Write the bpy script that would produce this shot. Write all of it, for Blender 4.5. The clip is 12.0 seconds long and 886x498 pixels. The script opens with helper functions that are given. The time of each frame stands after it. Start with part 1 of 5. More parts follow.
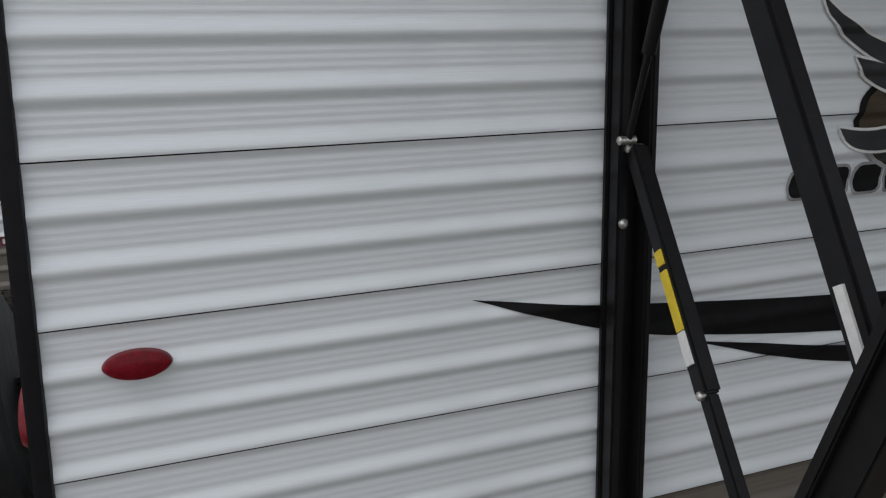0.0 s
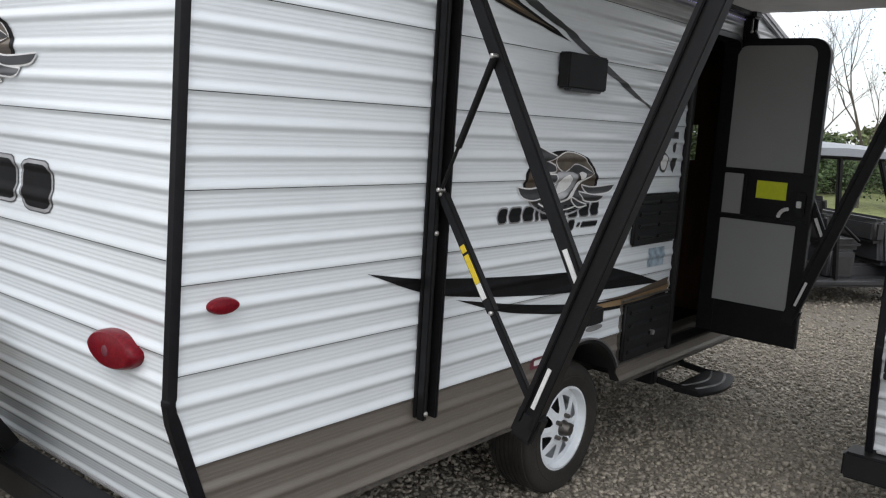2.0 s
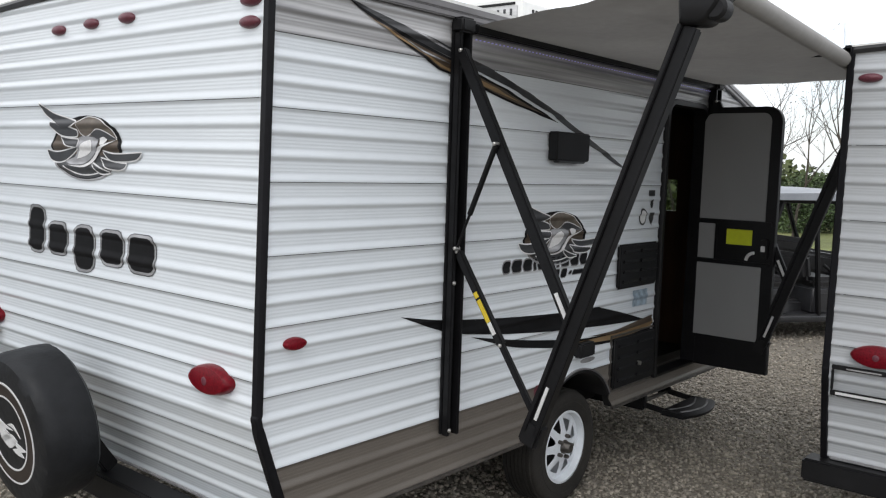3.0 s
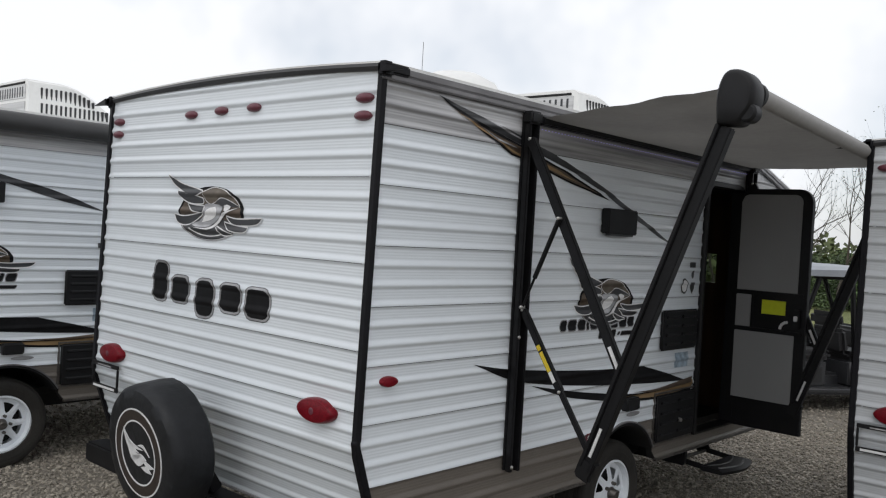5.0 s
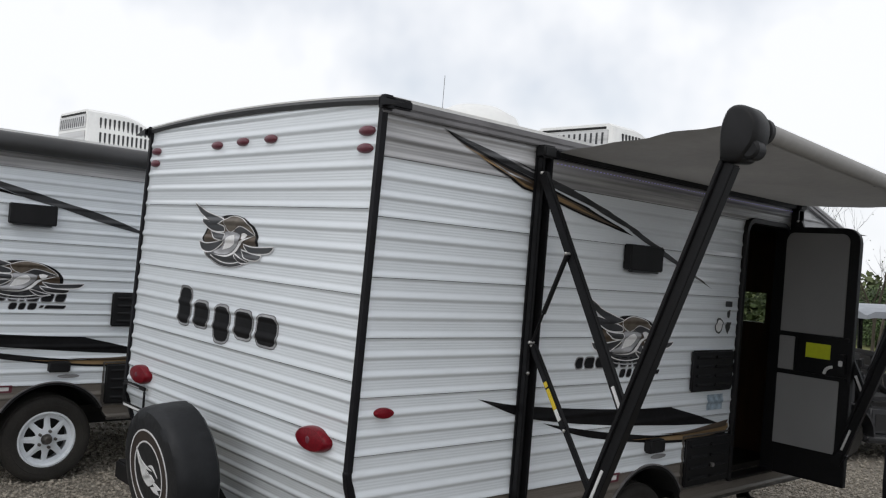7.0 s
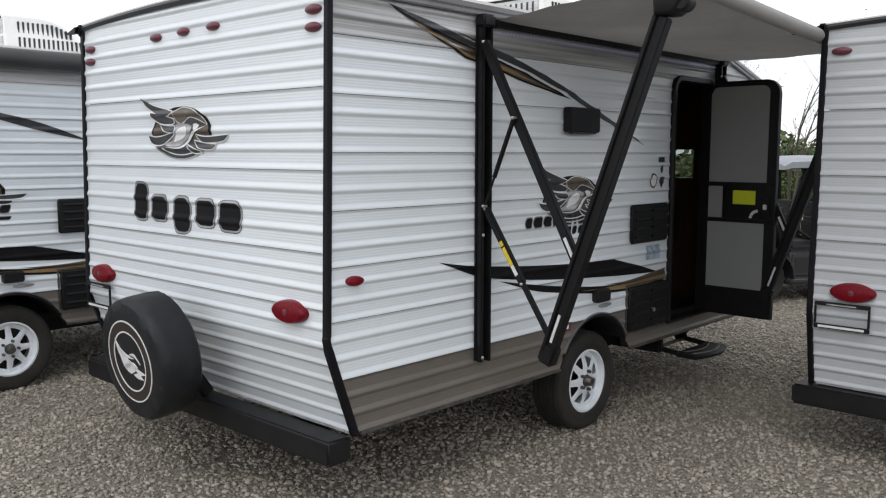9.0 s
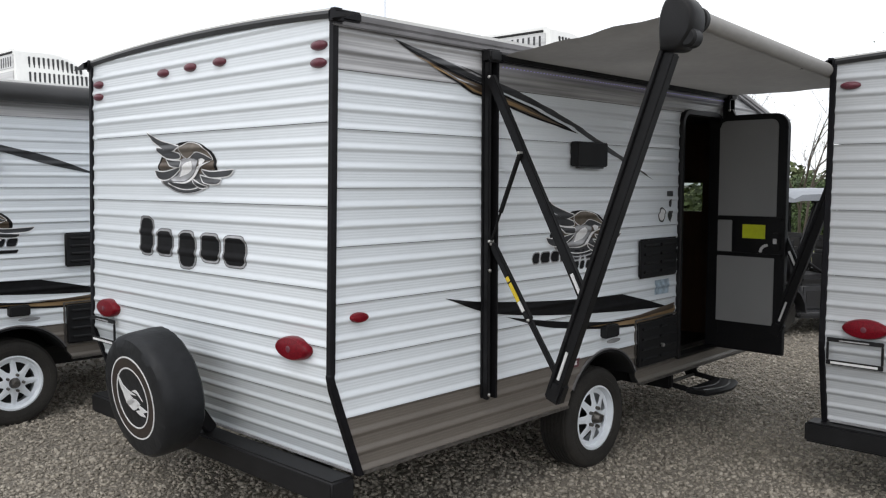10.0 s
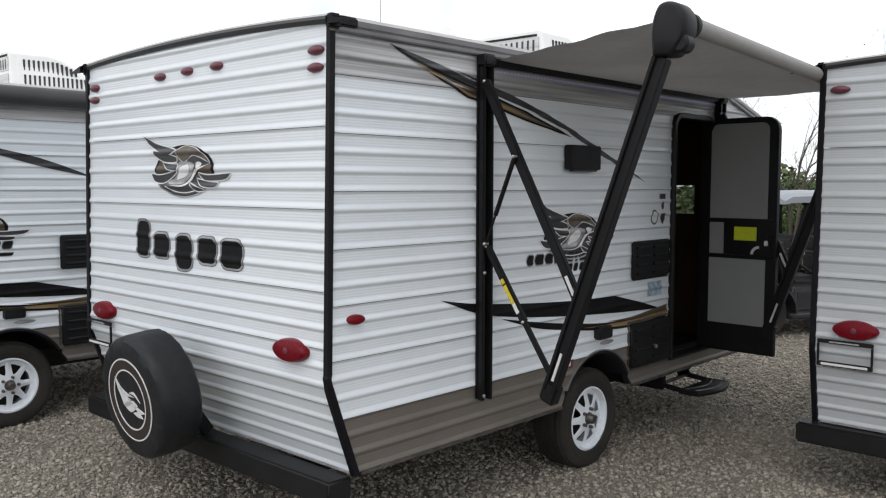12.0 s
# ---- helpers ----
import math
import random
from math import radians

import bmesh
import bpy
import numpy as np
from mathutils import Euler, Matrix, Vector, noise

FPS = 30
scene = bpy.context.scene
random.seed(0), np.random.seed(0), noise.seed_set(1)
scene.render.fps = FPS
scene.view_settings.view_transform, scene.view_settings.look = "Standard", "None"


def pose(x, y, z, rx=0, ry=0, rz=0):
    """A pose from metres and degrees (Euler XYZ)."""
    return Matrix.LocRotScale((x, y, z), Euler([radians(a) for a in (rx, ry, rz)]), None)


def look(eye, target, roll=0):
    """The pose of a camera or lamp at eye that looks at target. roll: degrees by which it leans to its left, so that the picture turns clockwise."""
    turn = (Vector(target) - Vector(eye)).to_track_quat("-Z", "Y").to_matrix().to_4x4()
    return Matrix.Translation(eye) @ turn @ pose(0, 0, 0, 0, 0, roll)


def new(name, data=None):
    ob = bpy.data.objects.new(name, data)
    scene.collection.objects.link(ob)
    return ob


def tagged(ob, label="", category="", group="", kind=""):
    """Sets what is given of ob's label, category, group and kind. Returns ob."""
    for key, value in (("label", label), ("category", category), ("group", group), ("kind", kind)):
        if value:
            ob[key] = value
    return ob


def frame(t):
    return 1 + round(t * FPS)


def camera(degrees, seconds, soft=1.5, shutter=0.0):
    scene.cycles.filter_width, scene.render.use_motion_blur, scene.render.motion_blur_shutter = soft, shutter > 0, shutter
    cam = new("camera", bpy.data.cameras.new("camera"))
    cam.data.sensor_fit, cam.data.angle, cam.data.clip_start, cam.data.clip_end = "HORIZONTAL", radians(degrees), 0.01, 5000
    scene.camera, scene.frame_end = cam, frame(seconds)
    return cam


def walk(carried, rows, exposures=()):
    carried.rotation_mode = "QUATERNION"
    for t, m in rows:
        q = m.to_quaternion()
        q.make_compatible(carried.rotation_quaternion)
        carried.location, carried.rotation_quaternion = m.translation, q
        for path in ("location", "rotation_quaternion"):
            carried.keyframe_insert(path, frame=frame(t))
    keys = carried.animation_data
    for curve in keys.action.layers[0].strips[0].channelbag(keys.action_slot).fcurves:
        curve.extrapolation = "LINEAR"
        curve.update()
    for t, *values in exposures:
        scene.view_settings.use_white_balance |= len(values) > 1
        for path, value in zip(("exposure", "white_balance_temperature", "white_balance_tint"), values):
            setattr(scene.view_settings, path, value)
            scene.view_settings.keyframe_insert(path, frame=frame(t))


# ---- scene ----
cam = camera(54.4, 12.0, soft=1.2)
PATH = [
    (0, (1.291, 0.098, 1.658), (-0.522, 0.807, 1.201), -1.1),
    (0.2, (1.381, -0.045, 1.597), (-0.321, 0.943, 1.239), 0.3),
    (0.5, (1.431, -0.239, 1.615), (-0.026, 1.089, 1.28), 2.7),
    (0.8, (1.503, -0.45, 1.642), (0.136, 0.952, 1.232), 3.5),
    (1, (1.546, -0.627, 1.66), (0.217, 0.809, 1.246), 2.6),
    (1.2, (1.568, -0.789, 1.673), (0.321, 0.724, 1.274), -0.2),
    (1.5, (1.621, -0.977, 1.717), (0.436, 0.589, 1.337), 2.1),
    (1.6, (1.671, -1.031, 1.721), (0.471, 0.531, 1.376), 2.1),
    (2, (1.826, -1.237, 1.732), (0.582, 0.3, 1.43), 3.6),
    (2.5, (2.008, -1.532, 1.768), (0.773, 0.019, 1.499), 1.8),
    (3, (2.228, -1.804, 1.829), (0.963, -0.268, 1.638), 1.9),
    (3.2, (2.274, -1.844, 1.807), (0.971, -0.333, 1.662), 1.9),
    (5, (2.487, -2.339, 1.823), (1.144, -0.857, 1.787), 3.3),
    (5.5, (2.443, -2.362, 1.829), (1.1, -0.881, 1.807), 4.3),
    (6, (2.446, -2.347, 1.812), (1.049, -0.916, 1.765), 4.7),
    (6.5, (2.598, -2.169, 1.848), (1.154, -0.785, 1.818), 3.7),
    (6.7, (2.685, -2.087, 1.867), (1.195, -0.753, 1.891), 5.3),
    (8.3, (2.777, -2.27, 1.757), (1.397, -0.828, 1.625), -1.8),
    (8.5, (2.754, -2.302, 1.753), (1.377, -0.863, 1.583), -1.6),
    (9, (2.778, -2.317, 1.763), (1.427, -0.859, 1.539), 0.1),
    (9.5, (2.789, -2.279, 1.774), (1.442, -0.814, 1.57), 0.5),
    (10, (2.764, -2.277, 1.782), (1.393, -0.83, 1.629), 0.1),
    (10.5, (2.744, -2.298, 1.782), (1.358, -0.864, 1.632), 0.1),
    (11, (2.78, -2.298, 1.786), (1.422, -0.838, 1.628), 0.2),
    (11.5, (2.775, -2.31, 1.786), (1.416, -0.851, 1.637), -0.4),
    (12, (2.78, -2.315, 1.791), (1.421, -0.855, 1.641), 0.1),
]
walk(cam, [(t, look(eye, target, roll)) for t, eye, target, roll in PATH],
     exposures=[(0, -0.65), (0.5, -0.42), (1.0, -0.04), (1.5, 0.02), (2.5, 0.0), (3.0, -0.06), (5.0, -0.5), (6.5, -0.54), (8.5, -0.26), (9.0, -0.12), (9.5, -0.03), (10.5, -0.15), (12, -0.15)])

# ---- light ----
world = bpy.data.worlds.new("overcast_sky")
scene.world = world
world.use_nodes = True
wn, wl = world.node_tree.nodes, world.node_tree.links
wn.clear()
SUN_EL, SUN_AZ = radians(52), radians(155)
sky = wn.new("ShaderNodeTexSky")
sky.sky_type, sky.sun_disc, sky.sun_elevation, sky.sun_rotation = "NISHITA", False, SUN_EL, SUN_AZ
sky.air_density, sky.dust_density = 1.0, 2.0
coord = wn.new("ShaderNodeTexCoord")
cloud = wn.new("ShaderNodeTexNoise")
cloud.inputs["Scale"].default_value, cloud.inputs["Detail"].default_value, cloud.inputs["Roughness"].default_value = 2.2, 5.0, 0.55
ramp = wn.new("ShaderNodeValToRGB")
ramp.color_ramp.elements[0].position, ramp.color_ramp.elements[1].position = 0.28, 0.52
ramp.color_ramp.elements[0].color = (0.30, 0.30, 0.30, 1)
mix = wn.new("ShaderNodeMix")
mix.data_type = "RGBA"
bg = wn.new("ShaderNodeBackground")
out = wn.new("ShaderNodeOutputWorld")
wl.new(coord.outputs["Generated"], cloud.inputs["Vector"])
wl.new(cloud.outputs["Fac"], ramp.inputs["Fac"])
wl.new(ramp.outputs["Color"], mix.inputs["Factor"])
clear = wn.new("ShaderNodeMix")
clear.data_type, clear.blend_type = "RGBA", "MULTIPLY"
clear.inputs["Factor"].default_value = 1.0
clear.inputs["B"].default_value = (1.9, 1.9, 1.9, 1)
wl.new(sky.outputs["Color"], clear.inputs["A"])
wl.new(clear.outputs["Result"], mix.inputs["A"])
mix.inputs["B"].default_value = (16.5, 16.8, 17.4, 1)
wl.new(mix.outputs["Result"], bg.inputs["Color"])
wl.new(bg.outputs["Background"], out.inputs["Surface"])
bg.inputs["Strength"].default_value = 0.085
sun = new("sun", bpy.data.lights.new("sun", "SUN"))
sun.data.energy, sun.data.angle, sun.data.color = 0.62, radians(25), (1.0, 0.97, 0.92)
sun.matrix_world = look((0, 0, 0), (-math.sin(SUN_AZ) * math.cos(SUN_EL), -math.cos(SUN_AZ) * math.cos(SUN_EL), -math.sin(SUN_EL)))


# ---- materials ----
def material(name, color, rough=0.5, metal=0.0, grain=0.0, scale=40.0, stretch=(1, 1, 1), bump=0.0, stain=0.0, stain_scale=2.0, island=0.0, rand=0.0, spec=0.5, emit=None):
    """A procedural surface: fine grain and wide stains in the colour, relief by the same grain."""
    m = bpy.data.materials.new(name)
    m.use_nodes = True
    nt = m.node_tree
    p = nt.nodes["Principled BSDF"]
    p.inputs["Roughness"].default_value, p.inputs["Metallic"].default_value = rough, metal
    p.inputs["Specular IOR Level"].default_value = spec
    p.inputs["Base Color"].default_value = (*color, 1)
    if emit:
        p.inputs["Emission Color"].default_value, p.inputs["Emission Strength"].default_value = (*color, 1), emit
    tc = nt.nodes.new("ShaderNodeTexCoord")
    mp = nt.nodes.new("ShaderNodeMapping")
    mp.inputs["Scale"].default_value = stretch
    nt.links.new(tc.outputs["Object"], mp.inputs["Vector"])
    fine = nt.nodes.new("ShaderNodeTexNoise")
    fine.inputs["Scale"].default_value, fine.inputs["Detail"].default_value = scale, 4.0
    nt.links.new(mp.outputs["Vector"], fine.inputs["Vector"])
    wide = nt.nodes.new("ShaderNodeTexNoise")
    wide.inputs["Scale"].default_value, wide.inputs["Detail"].default_value = stain_scale, 5.0
    nt.links.new(tc.outputs["Object"], wide.inputs["Vector"])

    def times(last, source, depth):
        mr = nt.nodes.new("ShaderNodeMapRange")
        mr.inputs["From Min"].default_value, mr.inputs["From Max"].default_value = 0.25, 0.75
        mr.inputs["To Min"].default_value, mr.inputs["To Max"].default_value = 1 - depth, 1 + depth
        nt.links.new(source, mr.inputs["Value"])
        mu = nt.nodes.new("ShaderNodeMix")
        mu.data_type, mu.blend_type = "RGBA", "MULTIPLY"
        mu.inputs["Factor"].default_value = 1.0
        if last is None:
            mu.inputs["A"].default_value = (*color, 1)
        else:
            nt.links.new(last, mu.inputs["A"])
        nt.links.new(mr.outputs["Result"], mu.inputs["B"])
        return mu.outputs["Result"]

    last = None
    if grain:
        last = times(last, fine.outputs["Fac"], grain)
    if stain:
        last = times(last, wide.outputs["Fac"], stain)
    if island:
        geo = nt.nodes.new("ShaderNodeNewGeometry")
        last = times(last, geo.outputs["Random Per Island"], island)
    if rand:
        oi = nt.nodes.new("ShaderNodeObjectInfo")
        last = times(last, oi.outputs["Random"], rand)
    if last is not None:
        nt.links.new(last, p.inputs["Base Color"])
    if bump:
        b = nt.nodes.new("ShaderNodeBump")
        b.inputs["Strength"].default_value, b.inputs["Distance"].default_value = 1.0, bump
        nt.links.new(fine.outputs["Fac"], b.inputs["Height"])
        nt.links.new(b.outputs["Normal"], p.inputs["Normal"])
    return m


def glass_material(name, tint=(0.9, 0.95, 0.95)):
    m = bpy.data.materials.new(name)
    m.use_nodes = True
    p = m.node_tree.nodes["Principled BSDF"]
    p.inputs["Base Color"].default_value = (*tint, 1)
    p.inputs["Transmission Weight"].default_value, p.inputs["Roughness"].default_value, p.inputs["IOR"].default_value = 1.0, 0.02, 1.1
    return m


M_WHITE = material("white_aluminium_siding", (0.730, 0.775, 0.812), 0.26, grain=0.03, scale=30, stretch=(0.6, 0.6, 14), bump=0.0003, stain=0.03, stain_scale=1.3)
M_WHITE.node_tree.nodes["Principled BSDF"].inputs["Coat Weight"].default_value = 0.6
M_WHITE.node_tree.nodes["Principled BSDF"].inputs["Coat Roughness"].default_value = 0.05
# siding like M_WHITE with a darker, greyer base colour, for the right trailer
M_SIDING_DARKER = material("darker_siding", (0.50, 0.52, 0.54), 0.24, grain=0.04, scale=30, stretch=(0.6, 0.6, 14), bump=0.0003, stain=0.05, stain_scale=1.3)
M_BROWN = material("taupe_aluminium_siding", (0.168, 0.150, 0.131), 0.28, metal=0.2, grain=0.10, scale=30, stretch=(0.6, 0.6, 14), bump=0.0006, stain=0.12, stain_scale=1.6)
M_GREY = material("grey_striped_vinyl", (0.37, 0.37, 0.375), 0.26, grain=0.6, scale=6, stretch=(0.1, 0.1, 6), bump=0.0, stain=0.1)
M_SHADE = material("light_grey_vinyl", (0.50, 0.50, 0.50), 0.3, grain=0.25, scale=6, stretch=(0.1, 0.1, 7), bump=0.0, stain=0.05)
M_BLACK = material("black_painted_aluminium", (0.008, 0.008, 0.009), 0.42, spec=0.22, grain=0.2, scale=60, bump=0.0002, stain=0.3, stain_scale=5)
M_TRIM = material("black_vinyl_trim", (0.006, 0.006, 0.008), 0.45, spec=0.18, grain=0.25, scale=50, bump=0.0006, stain=0.35, stain_scale=6)
# near-black: the interior's shade put into its panels; also drums, slots, rims
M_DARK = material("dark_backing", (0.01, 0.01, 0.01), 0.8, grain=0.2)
M_PLASTIC = material("black_moulded_plastic", (0.010, 0.010, 0.011), 0.5, spec=0.25, grain=0.2, scale=200, bump=0.0003, stain=0.25, stain_scale=7)
M_RUBBER = material("tyre_rubber", (0.020, 0.018, 0.0155), 0.8, grain=0.3, scale=120, bump=0.0008, stain=0.5, stain_scale=6)
M_RIM = material("white_painted_steel", (0.76, 0.80, 0.84), 0.32, grain=0.04, stain=0.08, stain_scale=9)
M_HUB = material("dull_steel", (0.16, 0.15, 0.14), 0.45, metal=0.8, grain=0.3, scale=90, stain=0.4, stain_scale=12)
M_BOLT = material("zinc_bolt", (0.55, 0.54, 0.52), 0.35, metal=0.9, grain=0.2, scale=200)
M_RED = material("red_lens", (0.15, 0.003, 0.010), 0.32, spec=0.2, grain=0.35, scale=120, bump=0.0004, stain=0.15)
M_MAROON = material("dark_red_lens", (0.125, 0.030, 0.044), 0.35, grain=0.3, scale=120, bump=0.0004, stain=0.2)
M_COVER = material("black_vinyl_cover", (0.012, 0.013, 0.015), 0.5, spec=0.3, grain=0.25, scale=18, bump=0.004, stain=0.3, stain_scale=5)
M_FABRIC = material("grey_awning_vinyl", (0.275, 0.267, 0.255), 0.6, grain=0.06, scale=25, bump=0.0008, stain=0.12, stain_scale=2.5)
M_FABTOP = material("grey_awning_roll", (0.040, 0.040, 0.041), 0.55, grain=0.2, scale=12, stretch=(1, 0.2, 1), bump=0.002, stain=0.3)
M_SCREEN = material("grey_screen_mesh", (0.27, 0.27, 0.27), 0.7, grain=0.12, scale=220, bump=0.0003, stain=0.06, stain_scale=3)
M_YELLOW = material("yellow_label", (0.62, 0.68, 0.02), 0.5, grain=0.05)
M_AMBER = material("yellow_warning_label", (0.70, 0.52, 0.03), 0.5, grain=0.1, scale=90)
M_LABEL = material("white_label", (0.72, 0.72, 0.72), 0.5, grain=0.08, scale=90)
M_BLUE = material("pale_blue_label", (0.30, 0.38, 0.45), 0.4, grain=0.5, scale=28)
M_AC = material("white_plastic_shroud", (0.80, 0.80, 0.78), 0.45, grain=0.03, stain=0.05)
M_ROOF = material("white_roof_membrane", (0.72, 0.72, 0.70), 0.6, grain=0.05, stain=0.1)
M_BRONZE = material("bronze_vinyl", (0.095, 0.069, 0.048), 0.3, metal=0.4, grain=0.5, scale=8, stretch=(1, 0.25, 3), stain=0.3, stain_scale=4)
M_TAN = material("tan_vinyl", (0.30, 0.20, 0.10), 0.3, metal=0.2, grain=0.4, scale=10, stretch=(1, 0.25, 3), stain=0.2)
M_HEAD = material("dull_bronze_vinyl", (0.13, 0.105, 0.08), 0.3, metal=0.4, grain=0.4, scale=14, stain=0.3, stain_scale=9)
M_RAIL = material("weathered_dark_rail", (0.016, 0.016, 0.017), 0.4, grain=0.2, scale=40, stain=0.4, stain_scale=4)
M_GUTTER = material("grey_gutter_rail", (0.15, 0.145, 0.15), 0.35, grain=0.2, scale=30, stretch=(1, 0.2, 1), stain=0.4, stain_scale=3)
M_BRIGHT = material("machined_alloy", (0.62, 0.62, 0.63), 0.3, metal=0.5, grain=0.15, scale=40)
M_SILVER = material("silver_vinyl", (0.42, 0.42, 0.43), 0.25, metal=0.4, grain=0.3, scale=9, stain=0.25, stain_scale=7)
M_CHAR = material("charcoal_vinyl", (0.030, 0.031, 0.034), 0.3, grain=0.3, scale=12, stain=0.4, stain_scale=8)
M_RING = material("brown_print", (0.030, 0.021, 0.017), 0.5, grain=0.3, scale=40)
M_INK = material("black_vinyl", (0.009, 0.009, 0.010), 0.55, spec=0.12, grain=0.2, scale=30, stain=0.25, stain_scale=5)
M_WOODIN = material("dark_cabinet_wood", (0.07, 0.035, 0.02), 0.4, grain=0.35, scale=12, stretch=(1, 1, 0.15), stain=0.2)
M_INNER = material("interior_panel", (0.30, 0.27, 0.23), 0.6, grain=0.1, stain=0.1)
M_GRAVEL = material("gravel_ground", (0.225, 0.202, 0.168), 0.9, grain=0.4, scale=55, bump=0.02, stain=0.18, stain_scale=0.5)
M_STONE = material("gravel_stone", (0.335, 0.302, 0.252), 0.88, grain=0.22, scale=60, bump=0.001, island=0.24)
M_PANE = glass_material("clear_pane")
M_TINT = glass_material("tinted_pane", (0.30, 0.34, 0.32))
M_LED = material("violet_led", (0.55, 0.5, 1.0), 0.4, emit=0.18)
M_SEAT = material("black_seat_vinyl", (0.022, 0.022, 0.024), 0.5, grain=0.2, scale=60, stain=0.3, stain_scale=4)
M_UTV = material("dark_grey_body_plastic", (0.035, 0.036, 0.04), 0.4, grain=0.15, stain=0.3, stain_scale=3)
M_UTVROOF = material("pale_grey_roof_plastic", (0.30, 0.32, 0.35), 0.5, grain=0.06, stain=0.1)
M_BARK = material("grey_bark", (0.075, 0.062, 0.05), 0.9, grain=0.4, scale=14, stretch=(1, 1, 0.3), bump=0.01, stain=0.3)
M_LEAF = material("evergreen_needles", (0.065, 0.10, 0.035), 0.7, grain=0.3, scale=3, island=0.45, stain=0.35, stain_scale=0.4)
M_LEAF2 = material("olive_leaves", (0.095, 0.115, 0.045), 0.7, grain=0.3, scale=3, island=0.45, stain=0.3, stain_scale=0.4)
M_GRASS = material("dry_grass", (0.20, 0.21, 0.075), 0.9, grain=0.4, scale=6, bump=0.05, stain=0.3, stain_scale=0.2)


# ---- mesh tools ----
def part(name, bm, mat, parent=None, label="", smooth=40, extra=()):
    """Links a bmesh, or a ready mesh, as one object under its parent."""
    if isinstance(bm, bmesh.types.BMesh):
        me = bpy.data.meshes.new(name)
        bmesh.ops.recalc_face_normals(bm, faces=bm.faces)
        bm.to_mesh(me)
        bm.free()
        if smooth:
            me.polygons.foreach_set("use_smooth", [True] * len(me.polygons))
            me.set_sharp_from_angle(angle=radians(smooth))
    else:
        me = bm
    if mat and not me.materials:
        me.materials.append(mat)
        for m in extra:
            me.materials.append(m)
    ob = new(name, me)
    if parent:
        ob.parent = parent
    if label:
        tagged(ob, label)
    return ob


def thing(name, x, y, z, label, category, group="", turn=0, kind=""):
    ob = new(name)
    ob.empty_display_size = 0.1
    ob.matrix_world = pose(x, y, z, 0, 0, turn)
    return tagged(ob, label, category, group, kind)


def box(a, b, bevel=0.0, seg=2, bm=None):
    own = bm is None
    bm = bm or bmesh.new()
    made = bmesh.ops.create_cube(bm, size=1.0)["verts"]
    for v in made:
        v.co = Vector([(a[i] + b[i]) / 2 + v.co[i] * (b[i] - a[i]) for i in range(3)])
    if bevel:
        edges = list({e for v in made for e in v.link_edges})
        bmesh.ops.bevel(bm, geom=edges, offset=bevel, segments=seg, affect="EDGES", clamp_overlap=True)
    return bm


def beam(p, q, across, deep, side=(0, 1, 0), bevel=0.004, bm=None):
    """A bar from p to q; deep is its width along side, across its width at right angles to that."""
    bm2 = bmesh.new()
    p, q = Vector(p), Vector(q)
    along = (q - p).normalized()
    s = (Vector(side) - along * along.dot(Vector(side))).normalized()
    n = along.cross(s)
    box((-across / 2, -deep / 2, 0), (across / 2, deep / 2, (q - p).length), bevel, 2, bm2)
    m = Matrix.Translation(p) @ Matrix((n, s, along)).transposed().to_4x4()
    bmesh.ops.transform(bm2, matrix=m, verts=bm2.verts)
    if bm is None:
        return bm2
    me = bpy.data.meshes.new("piece")
    bm2.to_mesh(me)
    bm2.free()
    bm.from_mesh(me)
    bpy.data.meshes.remove(me)
    return bm


def rod(p, q, r, seg=12, r2=None, bm=None):
    bm = bm or bmesh.new()
    p, q = Vector(p), Vector(q)
    m = Matrix.Translation((p + q) / 2) @ (q - p).to_track_quat("Z", "Y").to_matrix().to_4x4()
    bmesh.ops.create_cone(bm, cap_ends=True, segments=seg, radius1=r, radius2=r if r2 is None else r2, depth=(q - p).length, matrix=m)
    return bm


def lathe(profile, m, seg=40, closed=False):
    """Turns (radius, height) pairs about the local z axis and lays the result by m."""
    bm = bmesh.new()
    rings = []
    for r, h in profile:
        rings.append([bm.verts.new(m @ Vector((r * math.cos(2 * math.pi * k / seg), r * math.sin(2 * math.pi * k / seg), h))) for k in range(seg)])
    pairs = list(zip(rings, rings[1:])) + ([(rings[-1], rings[0])] if closed else [])
    for a, b in pairs:
        for k in range(seg):
            bm.faces.new((a[k], a[(k + 1) % seg], b[(k + 1) % seg], b[k]))
    if not closed:
        for ring in (rings[0], rings[-1]):
            bm.faces.new(ring)
    bmesh.ops.remove_doubles(bm, verts=bm.verts, dist=1e-5)
    return bm


def oval_dome(center, a, b, h, normal_axis, seg=28, rings=5, point=1.0):
    """A low lens with an oval outline, a by b, raised by h along +x or -y."""
    bm = bmesh.new()
    rows = []
    for k in range(rings + 1):
        t = k / rings
        s, up = math.cos(t * math.pi / 2), math.sin(t * math.pi / 2)
        sines = [math.sin(2 * math.pi * j / seg) for j in range(seg)]
        rows.append([(a * s * math.cos(2 * math.pi * j / seg), b * s * math.copysign(abs(sines[j]) ** point, sines[j]), h * up) for j in range(seg)])
    rows.insert(0, [(x, z, -0.01) for x, z, _ in rows[0]])
    grid = []
    for row in rows[:-1]:
        grid.append([bm.verts.new(place_on(center, u, v, w, normal_axis)) for u, v, w in row])
    tip = bm.verts.new(place_on(center, 0, 0, h, normal_axis))
    for r0, r1 in zip(grid, grid[1:]):
        for j in range(seg):
            bm.faces.new((r0[j], r0[(j + 1) % seg], r1[(j + 1) % seg], r1[j]))
    for j in range(seg):
        bm.faces.new((grid[-1][j], grid[-1][(j + 1) % seg], tip))
    return bm


